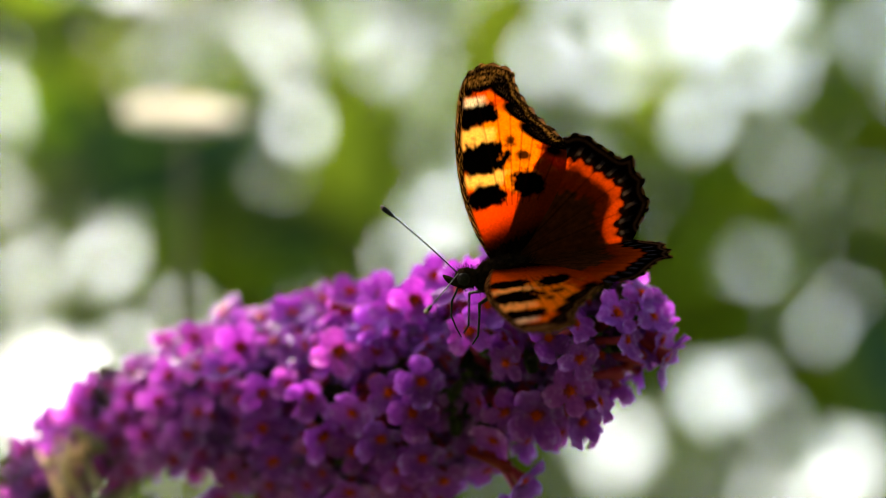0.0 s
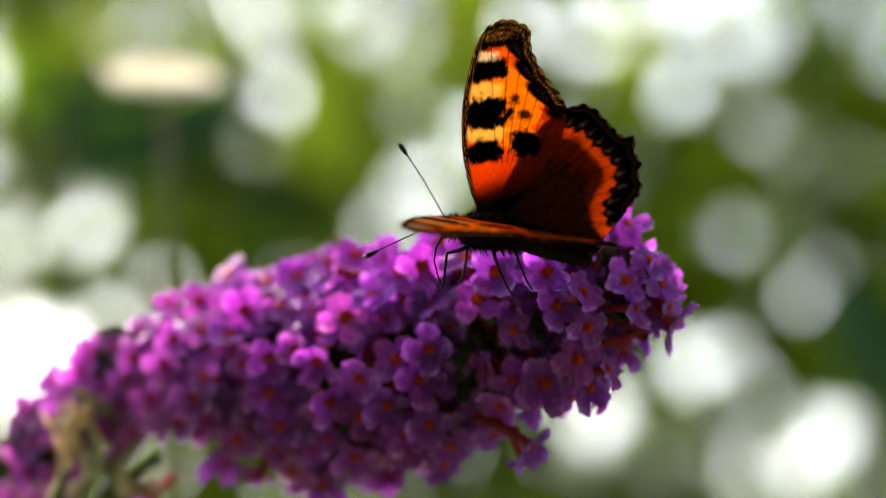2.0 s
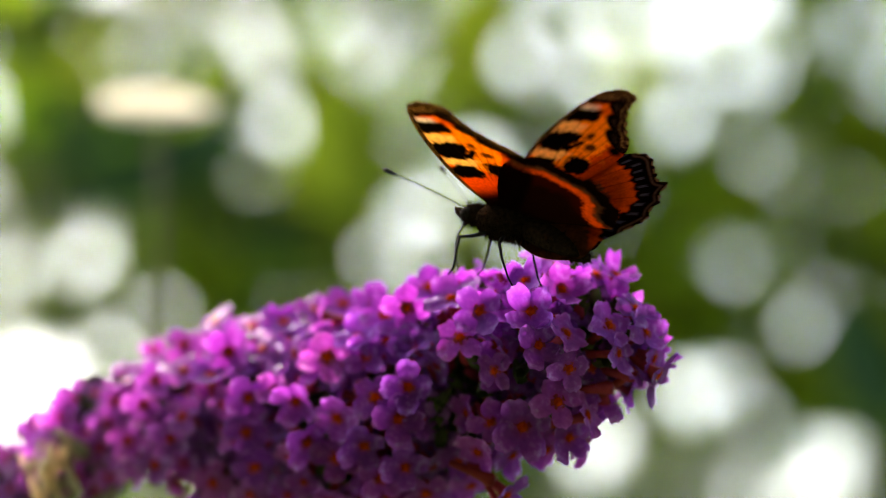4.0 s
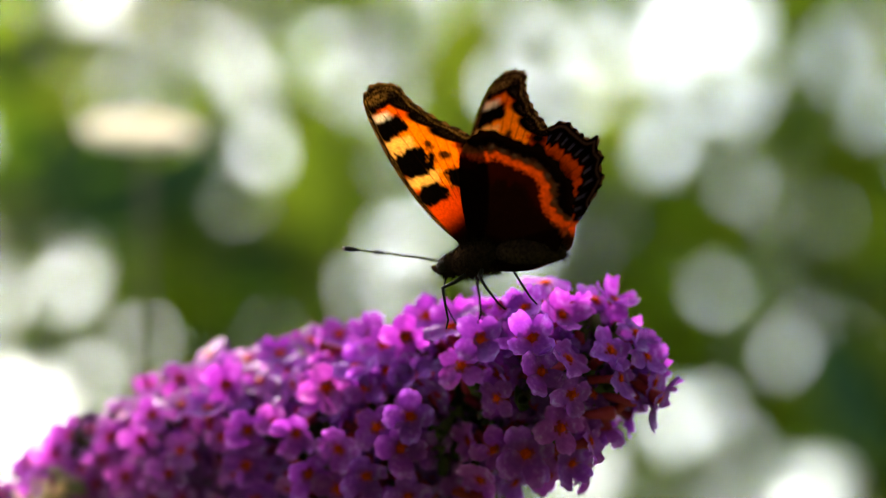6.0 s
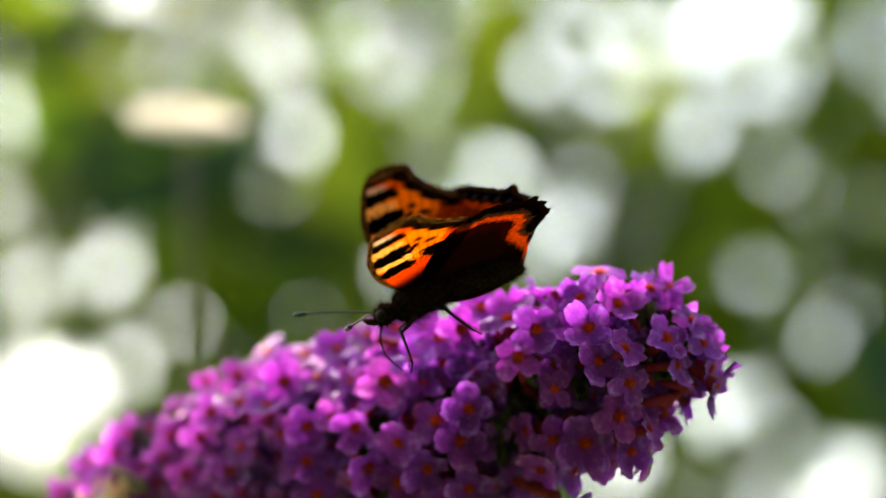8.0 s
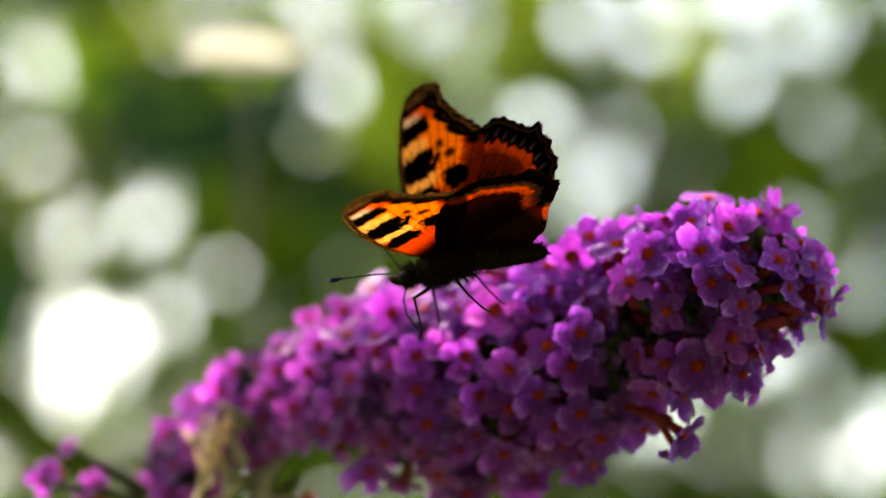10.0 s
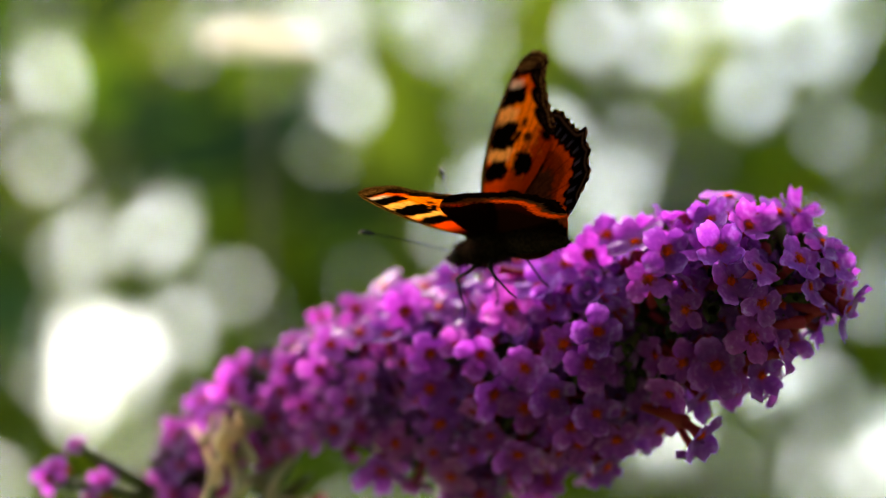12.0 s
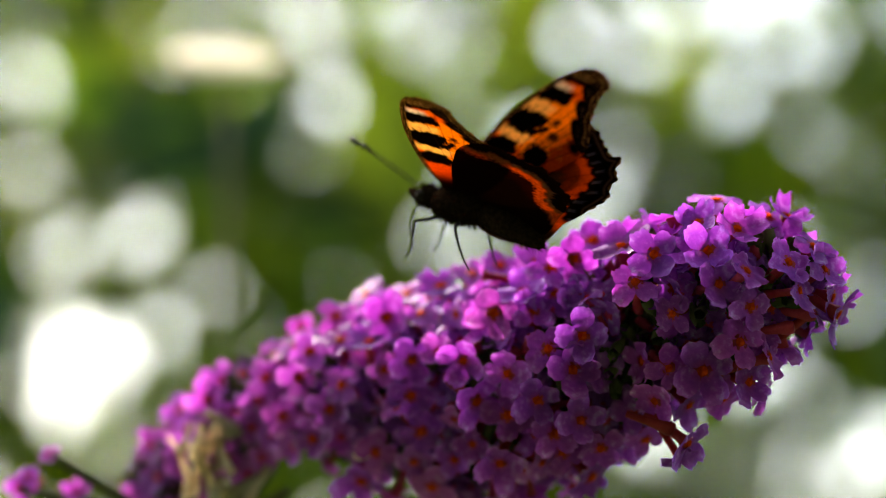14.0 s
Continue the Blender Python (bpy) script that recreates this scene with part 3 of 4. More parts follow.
SPRAY = [(-24.5, 34.0, -26.6, 0, 0, 0.9), (-21.4, 32.0, -28.3, 5, -15, 0.85), (-27.6, 36.0, -25.7, -10, 0, 0.85), (-31.9, 40.0, -24.3, -10, 10, 0.85), (-31.4, 38.0, -30.4, -5, -10, 0.9), (-28.5, 38.0, -32.7, 5, -15, 0.9), (-26.1, 36.0, -30.1, 0, -10, 0.8), (-39.1, 44.0, -29.9, -15, 0, 0.85), (-42.5, 46.0, -33.9, -25, 0, 0.9), (-38.7, 44.0, -32.2, -10, -10, 0.8), (-43.6, 46.0, -38.4, -25, -5, 0.9), (-40.3, 44.0, -38.8, -10, -10, 0.85), (-38.4, 42.0, -40.7, 0, -20, 0.85), (-45.9, 50.0, -36.2, -40, 0, 0.8), (-41.8, 44.0, -42.8, -15, -20, 0.9), (-36.6, 46.0, -38.0, 0, 0, 0.8), (-46.3, 48.0, -42.9, -30, -10, 0.85), (-24.6, 38.0, -41.1, 10, -15, 0.9), (-27.9, 40.0, -42.9, 0, -20, 0.85), (-61.7, 40.0, -34.9, -25, 5, 0.85), (-60.5, 40.0, -33.2, -20, 20, 0.6), (-57.5, 40.0, -29.9, -20, 25, 0.55), (-55.8, 40.0, -38.2, -10, 0, 0.8), (-53.6, 41.0, -35.6, -10, 10, 0.7)]     # the lowest clusters, gone over in part
# hollows between the clusters, where the green stalks show
HOLLOWS = [(24.6, 1.1, -10.8), (22.4, 1.9, -13.8), (26.8, 0.8, -13.0), (10.6, 7.9, -10.6), (3.5, 12.3, -15.1), (12.6, 7.7, -22.1), (6.6, 12.4, -26.3), (-14.3, 25.4, -27.8), (-9.1, 23.3, -30.4), (21.9, 4.8, -21.5), (33.1, -3.3, -10.6)]
SHRIVELLED = [(-35.0, 36.5, -25.4, -36.7, 37.2, -30.6, 1.1), (-33.4, 36.7, -25.1, -34.3, 37.4, -29.8, 1.3), (-32.7, 37.3, -27.6, -31.9, 35.3, -31.9, 1.2), (-34.5, 36.0, -29.5, -36.2, 38.3, -36.1, 1.0), (-33.4, 36.5, -32.2, -32.7, 35.9, -37.3, 1.0), (-36.8, 38.0, -31.6, -37.6, 36.9, -36.2, 0.8), (-32.5, 37.7, -26.4, -29.7, 36.9, -27.0, 1.7), (-25.2, 37.3, -30.8, -30.9, 35.6, -36.1, 1.5), (-25.2, 37.3, -37.8, -28.5, 38.5, -40.5, 1.4), (-33.7, 37.0, -37.2, -35.3, 38.0, -40.9, 1.4), (-9.0, 26.3, -29.8, -12.5, 24.3, -28.6, 0.9), (-36.0, 37.5, -28.1, -34.8, 37.4, -32.4, 1.0), (-32.0, 36.6, -33.1, -33.4, 35.1, -35.4, 1.0), (-23.1, 37.7, -37.5, -26.5, 36.9, -39.6, 1.2)]     # from, to and thickness
STEMS = [((-32.7, 41.0, -43.1), (-29.5, 41.0, -37.8), (-26.8, 41.0, -34.3), (-24.4, 41.0, -31.7)), ((-31.4, 41.0, -42.7), (-28.3, 41.0, -39.6), (-25.2, 41.0, -37.0), (-22.5, 41.0, -35.1)), ((-38.7, 41.0, -42.1), (-37.5, 41.0, -36.8), (-36.6, 41.0, -32.4), (-33.8, 41.0, -28.0)), ((-47, 48, -38), (-51, 44, -34.5), (-55, 41, -31.5), (-57.5, 40, -30)), ((-48, 47, -39), (-53, 43, -37), (-58, 41, -36), (-61.5, 40, -35))]
AX = np.array(AXIS)
AS = np.append(0, np.cumsum(np.linalg.norm(np.diff(AX[:, :3], axis=0), axis=1)))


def on_spike(s, angle, out=0.0):
    """A place on the spike's surface, s mm from its tip and angle degrees round it from the top, and the way out."""
    c = [Vector([np.interp(q, AS, AX[:, i]) for i in range(3)]) for q in (s - 1, s, s + 1)]
    r0, r, r1 = [float(np.interp(q, AS, AX[:, 3])) for q in (s - 2, s, s + 2)]
    t = (c[2] - c[0]).normalized()
    n = (Vector((0, 0, 1)) - t * t.z).normalized()
    b = t.cross(n)
    if b.y > 0:
        b = -b
    r *= 1.0 + 0.10 * min(1.0, max(0.0, (s - 22) / 30)) * noise.noise(Vector((s * 0.085, math.cos(radians(angle)) * 1.3, math.sin(radians(angle)) * 1.3 + 4.0)))      # clusters
    w = radians(angle)
    way = math.cos(w) * n + math.sin(w) * b
    normal = (way - t * max(-1.4, min(1.4, (r1 - r0) / 4))).normalized()
    return c[1] + way * (r + out), normal


def petal_mesh(seed, mat):
    """Four round lobes, narrow at the throat, with a finely crinkled rim."""
    rnd = random.Random(seed)
    verts, faces = [], []
    nu, nv = 6, 8
    open_ = rnd.uniform(-0.7, 1.3)      # from folded back to half closed
    for lobe in range(4):
        turn = lobe * 90 + rnd.uniform(-8, 8)
        wide, long_, bend, cup = rnd.uniform(1.22, 1.58), rnd.uniform(2.45, 3.05), open_ + rnd.uniform(-0.7, 0.7), rnd.uniform(-0.35, 0.6)
        ph = rnd.uniform(0, 6.28)
        ca, sa = math.cos(radians(turn)), math.sin(radians(turn))
        b = len(verts)
        for i in range(nu + 1):
            u = i / nu
            half = wide * math.sqrt(max(0.0, 1 - abs((u - 0.60) / 0.63) ** 2.3))
            for j in range(nv + 1):
                q = 2 * j / nv - 1
                rr = 0.5 + long_ * u - 0.50 * q * q * u * u
                rr += (0.10 * math.sin(8 * q + ph) + 0.09 * math.sin(21 * q + 2 * ph)) * u ** 3
                y = half * q + 0.05 * math.sin(17 * u + ph) * q
                z = bend * u * u + cup * q * q * u + 0.26 * math.sin(3.6 * q + ph + 2 * u) * u + 0.18 * math.sin(10 * q + ph) * u ** 3
                verts.append((MM * (rr * ca - y * sa), MM * (rr * sa + y * ca), MM * z))
        for i in range(nu):
            for j in range(nv):
                a = b + i * (nv + 1) + j
                faces.append((a, a + nv + 1, a + nv + 2, a + 1))
    return raw_mesh("floret", verts, faces, mat)


def tube_of_floret(seed, length=6.5):
    bend = random.Random(seed).uniform(-0.8, 0.8)
    pts = [(MM * bend * (q / 5) ** 2, 0, -MM * length * q / 5) for q in range(6)]
    return tube_mesh("tube", pts, [MM * r for r in (1.0, 0.62, 0.58, 0.62, 0.75, 0.55)], TUBE, sides=7)


def throat_mesh():
    pts = [(0, 0, MM * z) for z in (0.06, 0.10, 0.02, -0.45, -1.1, -1.3)]
    return tube_mesh("throat", pts, [MM * r for r in (0.54, 0.48, 0.42, 0.36, 0.24, 0.02)], THROAT, sides=10, caps=False)


def bud_mesh():
    pts = [(0, 0, MM * z) for z in (0.4, 0.2, -0.6, -1.6, -3.4, -6.5)]
    return tube_mesh("bud", pts, [MM * r for r in (0.3, 0.85, 1.05, 0.8, 0.6, 0.5)], TUBE, sides=8)


def facing(p, n, spin):
    q = n.to_track_quat("Z", "Y").to_matrix().to_4x4()
    return Matrix.Translation(p * MM) @ q @ pose(0, 0, 0, 0, 0, spin)


def bare(s, angle):
    """Where the clusters stand apart and the green and red stalks show between them."""
    w = radians(angle)
    p = on_spike(s, angle)[0]
    if any((p - Vector(q)).length_squared < 16 for q in HOLLOWS):
        return True
    return noise.noise(Vector((s * 0.12, math.cos(w) * 1.7, math.sin(w) * 1.7 + 9.0))) > 0.14


def tilted(rnd, n, much):
    """The way out, tilted at random, but never by more than about sixty degrees."""
    while True:
        q = (n + Vector((rnd.gauss(0, much), rnd.gauss(0, much), rnd.gauss(0, much)))).normalized()
        if q.dot(n) > 0.45:
            return q


def build_spike():
    rnd = random.Random(11)
    spike = tagged(new("flower_spike"), label="drooping violet buddleia spike with orange-throated florets", category="flower")
    petals = [petal_mesh(s, PETAL) for s in range(9)]
    older = [petal_mesh(s, MAGENTA_PETAL) for s in range(9)]      # towards the foot, where the florets opened first
    tubes = [tube_of_floret(s) for s in range(3)]
    throat, bud = throat_mesh(), bud_mesh()
    # stalk, from the tip back to the ground
    axis = [Vector(a[:3]) * MM for a in AXIS] + [Vector(p) * MM for p in ((-50, 56, -40), (-54, 62, -72), (-80, 80, -180), (-200, 120, -520), (-230, 140, -1000), (-235, 145, -1420))]
    part("stalk", tube_mesh("stalk", axis, [0.0008] + [0.0014 + 0.0006 * math.sin(0.24 * k) for k in range(len(AXIS) - 1)] + [0.0014, 0.0014, 0.0016, 0.003, 0.005, 0.006], STEM, sides=10), spike)
    near, far, placed = [], [], []
    for row in CROWN + TIP + FLANK + BACK + FOOT:
        p = Vector(row[:3])
        side, up = radians(row[3]), radians(row[4])
        n = Vector((math.sin(side) * math.cos(up), -math.cos(side) * math.cos(up), math.sin(up)))
        if row[4] > 35:
            p -= n
        placed.append(p)
        near.append((p, tilted(rnd, n, 0.2), rnd.uniform(0, 90), 1.08 * row[5], older if rnd.random() < (14 - p.x) / 36 else petals))
    for gap in (5.0, 4.2, 3.4):
        for _ in range(1500):
            s, a = rnd.uniform(2.0, AS[-1]), rnd.uniform(0, 360)
            p, n = on_spike(s, a, rnd.uniform(-3.4, -0.2))
            if bare(s, a) and rnd.random() < 0.95:
                continue
            if all((p - q).length_squared > gap * gap for q in placed):
                placed.append(p)
                n = tilted(rnd, n, 0.5 + 0.2 * min(1.0, max(0.0, (s - 25) / 25)))
                size = rnd.uniform(0.86, 1.06) * (1.0 - 0.12 * min(1.0, max(0.0, (s - 24) / 20)))
                (near if (on_spike(s, a)[1].y < 0.45 and len(near) < 300) else far).append((p, n, rnd.uniform(0, 90), size, older if rnd.random() < (s - 30) / 36 else petals))
    for i, (p, n, spin, size, kind) in enumerate(near):
        f = part("floret", kind[i % 9], spike, m=facing(p, n, spin) @ Matrix.Scale(size, 4))
        part("throat", throat, f)
        part("tube", tubes[i % 3], f)
    # the far side and the layer beneath, too close-set to be counted
    for _ in range(1700):
        s, a = rnd.uniform(2.0, AS[-1]), rnd.uniform(0, 360)
        if bare(s, a) and 20 < a < 160:
            continue
        r = float(np.interp(s, AS, AX[:, 3]))
        p, n = on_spike(s, a, -min(rnd.uniform(3.2, 8.5), 0.6 * r))
        n = tilted(rnd, n, 0.5)
        far.append((p, n, rnd.uniform(0, 90), rnd.uniform(0.75, 1.0), petals))
    verts, faces = [], []
    tv, tf = [], []
    for i, (p, n, spin, size, kind) in enumerate(far):
        m = facing(p, n, spin) @ Matrix.Scale(size, 4)
        for src, vs, fs in ((petals[i % 9], verts, faces), (tubes[i % 3], tv, tf)):
            if vs is tv and p.x < -14:
                continue
            b = len(vs)
            vs += [m @ v.co for v in src.vertices]
            fs += [tuple(b + k for k in q.vertices) for q in src.polygons]
    part("rear_bloom", raw_mesh("rear_bloom", verts, faces, PETAL), spike, kind="stuff")
    part("rear_corolla", raw_mesh("rear_corolla", tv, tf, TUBE), spike, kind="stuff")
    # green pedicels and calyxes between the florets
    verts, faces = [], []
    for _ in range(900):
        s, a = rnd.uniform(3, AS[-1]), rnd.uniform(0, 360)
        p, n = on_spike(s, a, -float(np.interp(s, AS, AX[:, 3])) * rnd.uniform(0.35, 0.7))
        d = (n + Vector((rnd.gauss(0, .4), rnd.gauss(0, .4), rnd.gauss(0, .4)))).normalized()
        me = [p - d * 5, p, p + d * 1.5, p + d * 3.2]
        rad = [0.35, 0.4, 0.95, 0.8]
        a1 = d.orthogonal().normalized()
        b1 = d.cross(a1)
        b = len(verts)
        for q, r in zip(me, rad):
            for k in range(5):
                w = 6.2832 * k / 5
                verts.append((q + r * (math.cos(w) * a1 + math.sin(w) * b1)) * MM)
        for i in range(3):
            for k in range(5):
                faces.append((b + i * 5 + k, b + i * 5 + (k + 1) % 5, b + i * 5 + 5 + (k + 1) % 5, b + i * 5 + 5 + k))
    part("calyx", raw_mesh("calyx", verts, faces, CALYX), spike, kind="stuff")
    # florets that hang out from the tip and from below, on bare tubes
    for x, y, z, nx, ny, nz, size in ((51.8, 2, -8.6, 0.80, -0.35, -0.50, 1.25), (51.2, 3, -6.4, 0.80, -0.45, -0.25, 1.15), (32.2, 3, -25.6, 0.62, -0.55, -0.55, 1.15), (31.4, 5, -27.8, 0.50, -0.45, -0.72, 0.9)):
        f = part("floret", petals[int(x) % 9], spike, m=facing(Vector((x, y, z)), Vector((nx, ny, nz)).normalized(), x * 7) @ Matrix.Scale(size, 4))
        part("throat", throat, f)
        part("tube", tubes[int(x) % 3], f)
    for x, y, z, nx, ny, nz in ((45.4, 0, -10.2, 1, -0.15, 0.12), (30.2, 4, -23.8, 0.9, -0.3, -0.3), (12, 8, -12, 0.2, -0.9, 0.3), (48.4, 1, -8.6, 0.95, -0.2, -0.1)):
        part("bud", bud, spike, m=facing(Vector((x, y, z)), Vector((nx, ny, nz)).normalized(), 0))
    # withered florets, stems and the lowest clusters at the foot
    for i, (*ends, wide) in enumerate(SHRIVELLED * 2):
        a, b = Vector(ends[:3]), Vector(ends[3:])
        if i >= len(SHRIVELLED):      # a second, thinner one behind or beside each
            a, b, wide = a + Vector((rnd.gauss(0, 1.6), -1.0, rnd.gauss(0, 1.2))), b + Vector((rnd.gauss(0, 2.2), -1.6, rnd.gauss(0, 1.6))), 0.6 * wide
        side = (b - a).cross(Vector((0, 1, 0))).normalized()
        pts = [(a + (b - a) * k / 7 + side * wide * (0.5 * math.sin(0.45 * k + i) + rnd.uniform(-0.12, 0.12))) * MM for k in range(8)]
        part("withered_floret", tube_mesh("withered_floret", pts, [MM * wide * r * rnd.uniform(0.85, 1.15) for r in (0.5, 0.62, 0.55, 0.6, 0.75, 0.95, 0.9, 0.4)], WITHERED, sides=9), spike, "shrivelled cream-brown floret")
    for pts in STEMS:
        part("side_sprig", tube_mesh("side_sprig", [Vector(p) * MM for p in pts], [0.0011, 0.0009, 0.0008, 0.0006], STEM), spike)
    for x, y, z, side, up, size in SPRAY:
        side, up = radians(side), radians(up)
        n = tilted(rnd, Vector((math.sin(side) * math.cos(up), -math.cos(side) * math.cos(up), math.sin(up))), 0.35)
        f = part("floret", older[rnd.randrange(9)], spike, m=facing(Vector((x, y, z)), n, rnd.uniform(0, 90)) @ Matrix.Scale(size, 4))
        part("throat", throat, f)
        part("tube", tubes[rnd.randrange(3)], f)
    return spike


SPIKE = build_spike()

# ---- the butterfly ----
# outlines in mm: back along the body, and out from it
FORE = [(-1.2, 0.0), (-2.8, 3.0), (-3.8, 7.0), (-4.1, 11.0), (-3.9, 15.0), (-3.1, 19.0), (-2.1, 22.2), (-0.6, 24.4), (1.6, 25.2), (3.4, 24.8), (5.1, 23.7), (5.2, 22.0),
        (5.8, 20.2), (6.9, 18.2), (8.1, 16.5), (9.4, 14.9), (10.1, 13.0), (9.2, 9.5), (6.0, 5.0), (2.0, 0.6)]
HIND = [(0.0, 0.6), (1.5, 5.5), (3.6, 9.6), (6.2, 13.2), (9.8, 15.2), (12.1, 15.0), (13.9, 13.5), (15.2, 12.4), (16.3, 11.6), (17.9, 11.6), (18.0, 9.8), (18.9, 8.6),
        (18.7, 7.0), (19.3, 5.6), (18.7, 4.2), (17.7, 2.7), (15.8, 0.2), (12.0, -2.8), (7.0, -3.7), (2.0, -2.2)]


def smooth_outline(pts, per):
    """A closed curve through the points, with small scallops left sharp."""
    out = []
    n = len(pts)
    for i in range(n):
        p0, p1, p2, p3 = [np.array(pts[(i + k - 1) % n], float) for k in range(4)]
        for k in range(per):
            t = k / per
            out.append(0.5 * (2 * p1 + (p2 - p0) * t + (2 * p0 - 5 * p1 + 4 * p2 - p3) * t * t + (3 * p1 - p0 - 3 * p2 + p3) * t ** 3))
    return np.array(out)


ORANGE, DEEP, YELLOW, CREAM = np.array((0.70, 0.145, 0.004)), np.array((0.44, 0.064, 0.003)), np.array((0.92, 0.36, 0.018)), np.array((0.92, 0.62, 0.23))
UMBER = np.array((0.115, 0.052, 0.020))
BLACK, BROWN, MARGIN, BLUE, WHITE = np.array((0.003, 0.0025, 0.002)), np.array((0.013, 0.0055, 0.0025)), np.array((0.12, 0.088, 0.062)), np.array((0.05, 0.07, 0.13)), np.array((0.85, 0.82, 0.75))


def soft(x, edge=0.25):
    return min(1.0, max(0.0, 0.5 - x / (2 * edge)))


def spot(a, b, ca, cb, ra, rb, wob=0.18):
    q = (noise.noise(Vector((a * 0.9, b * 0.9, ca))) + 0.6 * noise.noise(Vector((a * 2.4, b * 2.4, cb)))) * wob * 2
    d = ((abs((a - ca) / ra) ** 2.8 + abs((b - cb) / rb) ** 2.8) ** (1 / 2.8) - 1 + q) * min(ra, rb)
    return soft(d)


def over(base, colour, k):
    return base + (colour - base) * k


def fore_colour(a, b, edge):
    """edge: mm to the outer margin."""
    fine = noise.noise(Vector((a * 3, b * 3, 1.0)))
    fleck = noise.noise(Vector((a * 5.5, b * 5.5, 3.0))) + 0.5 * noise.noise(Vector((a * 11, b * 11, 4.0)))
    c = over(ORANGE, YELLOW, spot(a, b, 2.6, 15.0, 4.8, 6.0, 0.3) * 0.95)
    c = over(c, DEEP, soft(b - 5.5 - 0.4 * a, 2.0) * 0.8)
    c = over(c, DEEP, soft(6.6 - a + 0.25 * (b - 12.0), 0.5) * 0.75)
    c = over(c, CREAM, spot(a, b, -1.6, 15.9, 3.0, 1.5))
    c = over(c, CREAM, spot(a, b, -1.0, 10.7, 3.0, 1.3))
    c = over(c, ORANGE, spot(a, b, 2.6, 20.6, 1.6, 1.6) * 0.6)
    c = over(c, BLACK, spot(a, b, -1.1, 13.4, 3.4, 2.0))
    c = over(c, BLACK, spot(a, b, -1.2, 8.5, 2.6, 1.4))
    c = over(c, BLACK, spot(a, b, -0.8, 19.0, 2.9, 1.6))
    c = over(c, WHITE, spot(a, b, -0.9, 20.6, 1.7, 0.6) * min(1.0, 0.9 + fleck))
    c = over(c, BROWN * 2.0, spot(a, b, 3.1, 15.0, 0.65, 0.6, 0.3) * 0.9)
    c = over(c, BROWN * 2.0, spot(a, b, 4.4, 12.9, 0.75, 0.65, 0.3) * 0.9)
    c = over(c, BLACK, spot(a, b, 4.4, 9.4, 2.0, 1.5))
    c = over(c, BROWN, soft(b - 3.2 - 0.25 * a - 0.5 * fine, 1.2))
    # dark margin: black teeth inside, mottled brown without, and a pale hem
    band = 2.1 + 0.8 * abs(math.sin(1.45 * b + 0.7 * a)) ** 0.7
    tip = max(0.0, (b - 20.6)) * 0.40
    c = over(c, BLACK, soft(edge - band - tip, 0.25))
    c = over(c, MARGIN, soft(edge - band - tip + 0.9, 0.3) * min(1.0, max(0.0, 0.1 + 1.6 * fleck)))
    c = over(c, BLACK, soft(abs(edge - 1.25) - 0.22, 0.15) * 0.8)
    c = over(c, CREAM * 0.6, soft(abs(edge - 0.2) - 0.10, 0.12) * (0.75 if math.sin(5.2 * b + 2 * a) > -0.2 else 0.1))
    c = over(c, CREAM * 0.4, soft(abs(edge - 0.85 - 0.15 * math.sin(2.6 * b + a)) - 0.13, 0.14) * min(1.0, max(0.0, 0.5 + 1.4 * fleck)))
    c = over(c, CREAM * 0.6, spot(a, b, 0.6, 23.2, 1.6, 0.55) * 0.6 * min(1.0, max(0.0, 0.6 + 1.5 * fleck)))
    # dark costal rim, flecked with cream
    rim = -4.1 + 0.016 * (b - 11.0) ** 2
    c = over(c, BLACK, soft(a - rim - 0.8, 0.2))
    c = over(c, CREAM * 0.75, soft(a - rim - 0.75, 0.2) * min(1.0, max(0.0, 2.2 * fleck - 0.25)))
    # veins, fanning from the root
    for k, w in enumerate((-0.05, 0.06, 0.15, 0.24, 0.33, 0.43, 0.55)):
        d = abs(math.atan2(a - 1.0, b) - w) * math.hypot(a - 1.0, b)
        if b > 7:
            c = over(c, BROWN, soft(d - 0.07, 0.10) * 0.75)
    return c * (1 + 0.12 * fleck)


def hind_colour(a, b, edge):
    rad = math.hypot(a, b)
    fine = noise.noise(Vector((a * 1.2, b * 1.2, 5.0)))
    ray = math.atan2(b, a)
    hair = noise.noise(Vector((ray * 26, rad * 0.45, 2.0)))
    c = over(DEEP, ORANGE, soft(edge - 5.0, 1.6) * 0.55) * (0.86 + 0.22 * hair + 0.12 * noise.noise(Vector((a * 4, b * 4, 6.0))))
    dark = 5.2 + 0.30 * (b - 2.0) + 0.9 * fine + 0.7 * hair - edge
    c = over(c, UMBER * (1 + 0.35 * fine + 0.35 * hair), soft(dark, 0.45))
    c = over(c, BLACK, soft(rad - 5.0, 4.0) * 0.45)
    w = ray * 11.0
    tooth = abs((w - math.floor(w)) - 0.5) * 2
    c = over(c, BLACK, soft(edge - 2.9 - 0.6 * (1 - tooth) - 0.4 * fine, 0.22))
    lun = max(abs(w - math.floor(w) - 0.5) * rad * 0.16, abs(edge - 1.9 - 0.3 * (1 - tooth)) * 0.75)
    c = over(c, BLUE * (1 + 0.5 * hair), soft(lun - 0.42, 0.13) * 0.9)
    c = over(c, MARGIN, soft(abs(edge - 0.75) - 0.16, 0.15) * 0.8)
    c = over(c, CREAM * 0.5, soft(abs(edge - 0.15) - 0.10, 0.12) * (0.7 if tooth > 0.45 else 0.05))
    for k in range(7):
        t = 0.30 + 0.19 * k
        d = abs(ray - t) * rad
        c = over(c, BROWN * 0.6, soft(d - 0.06, 0.10) * 0.55)
    return c


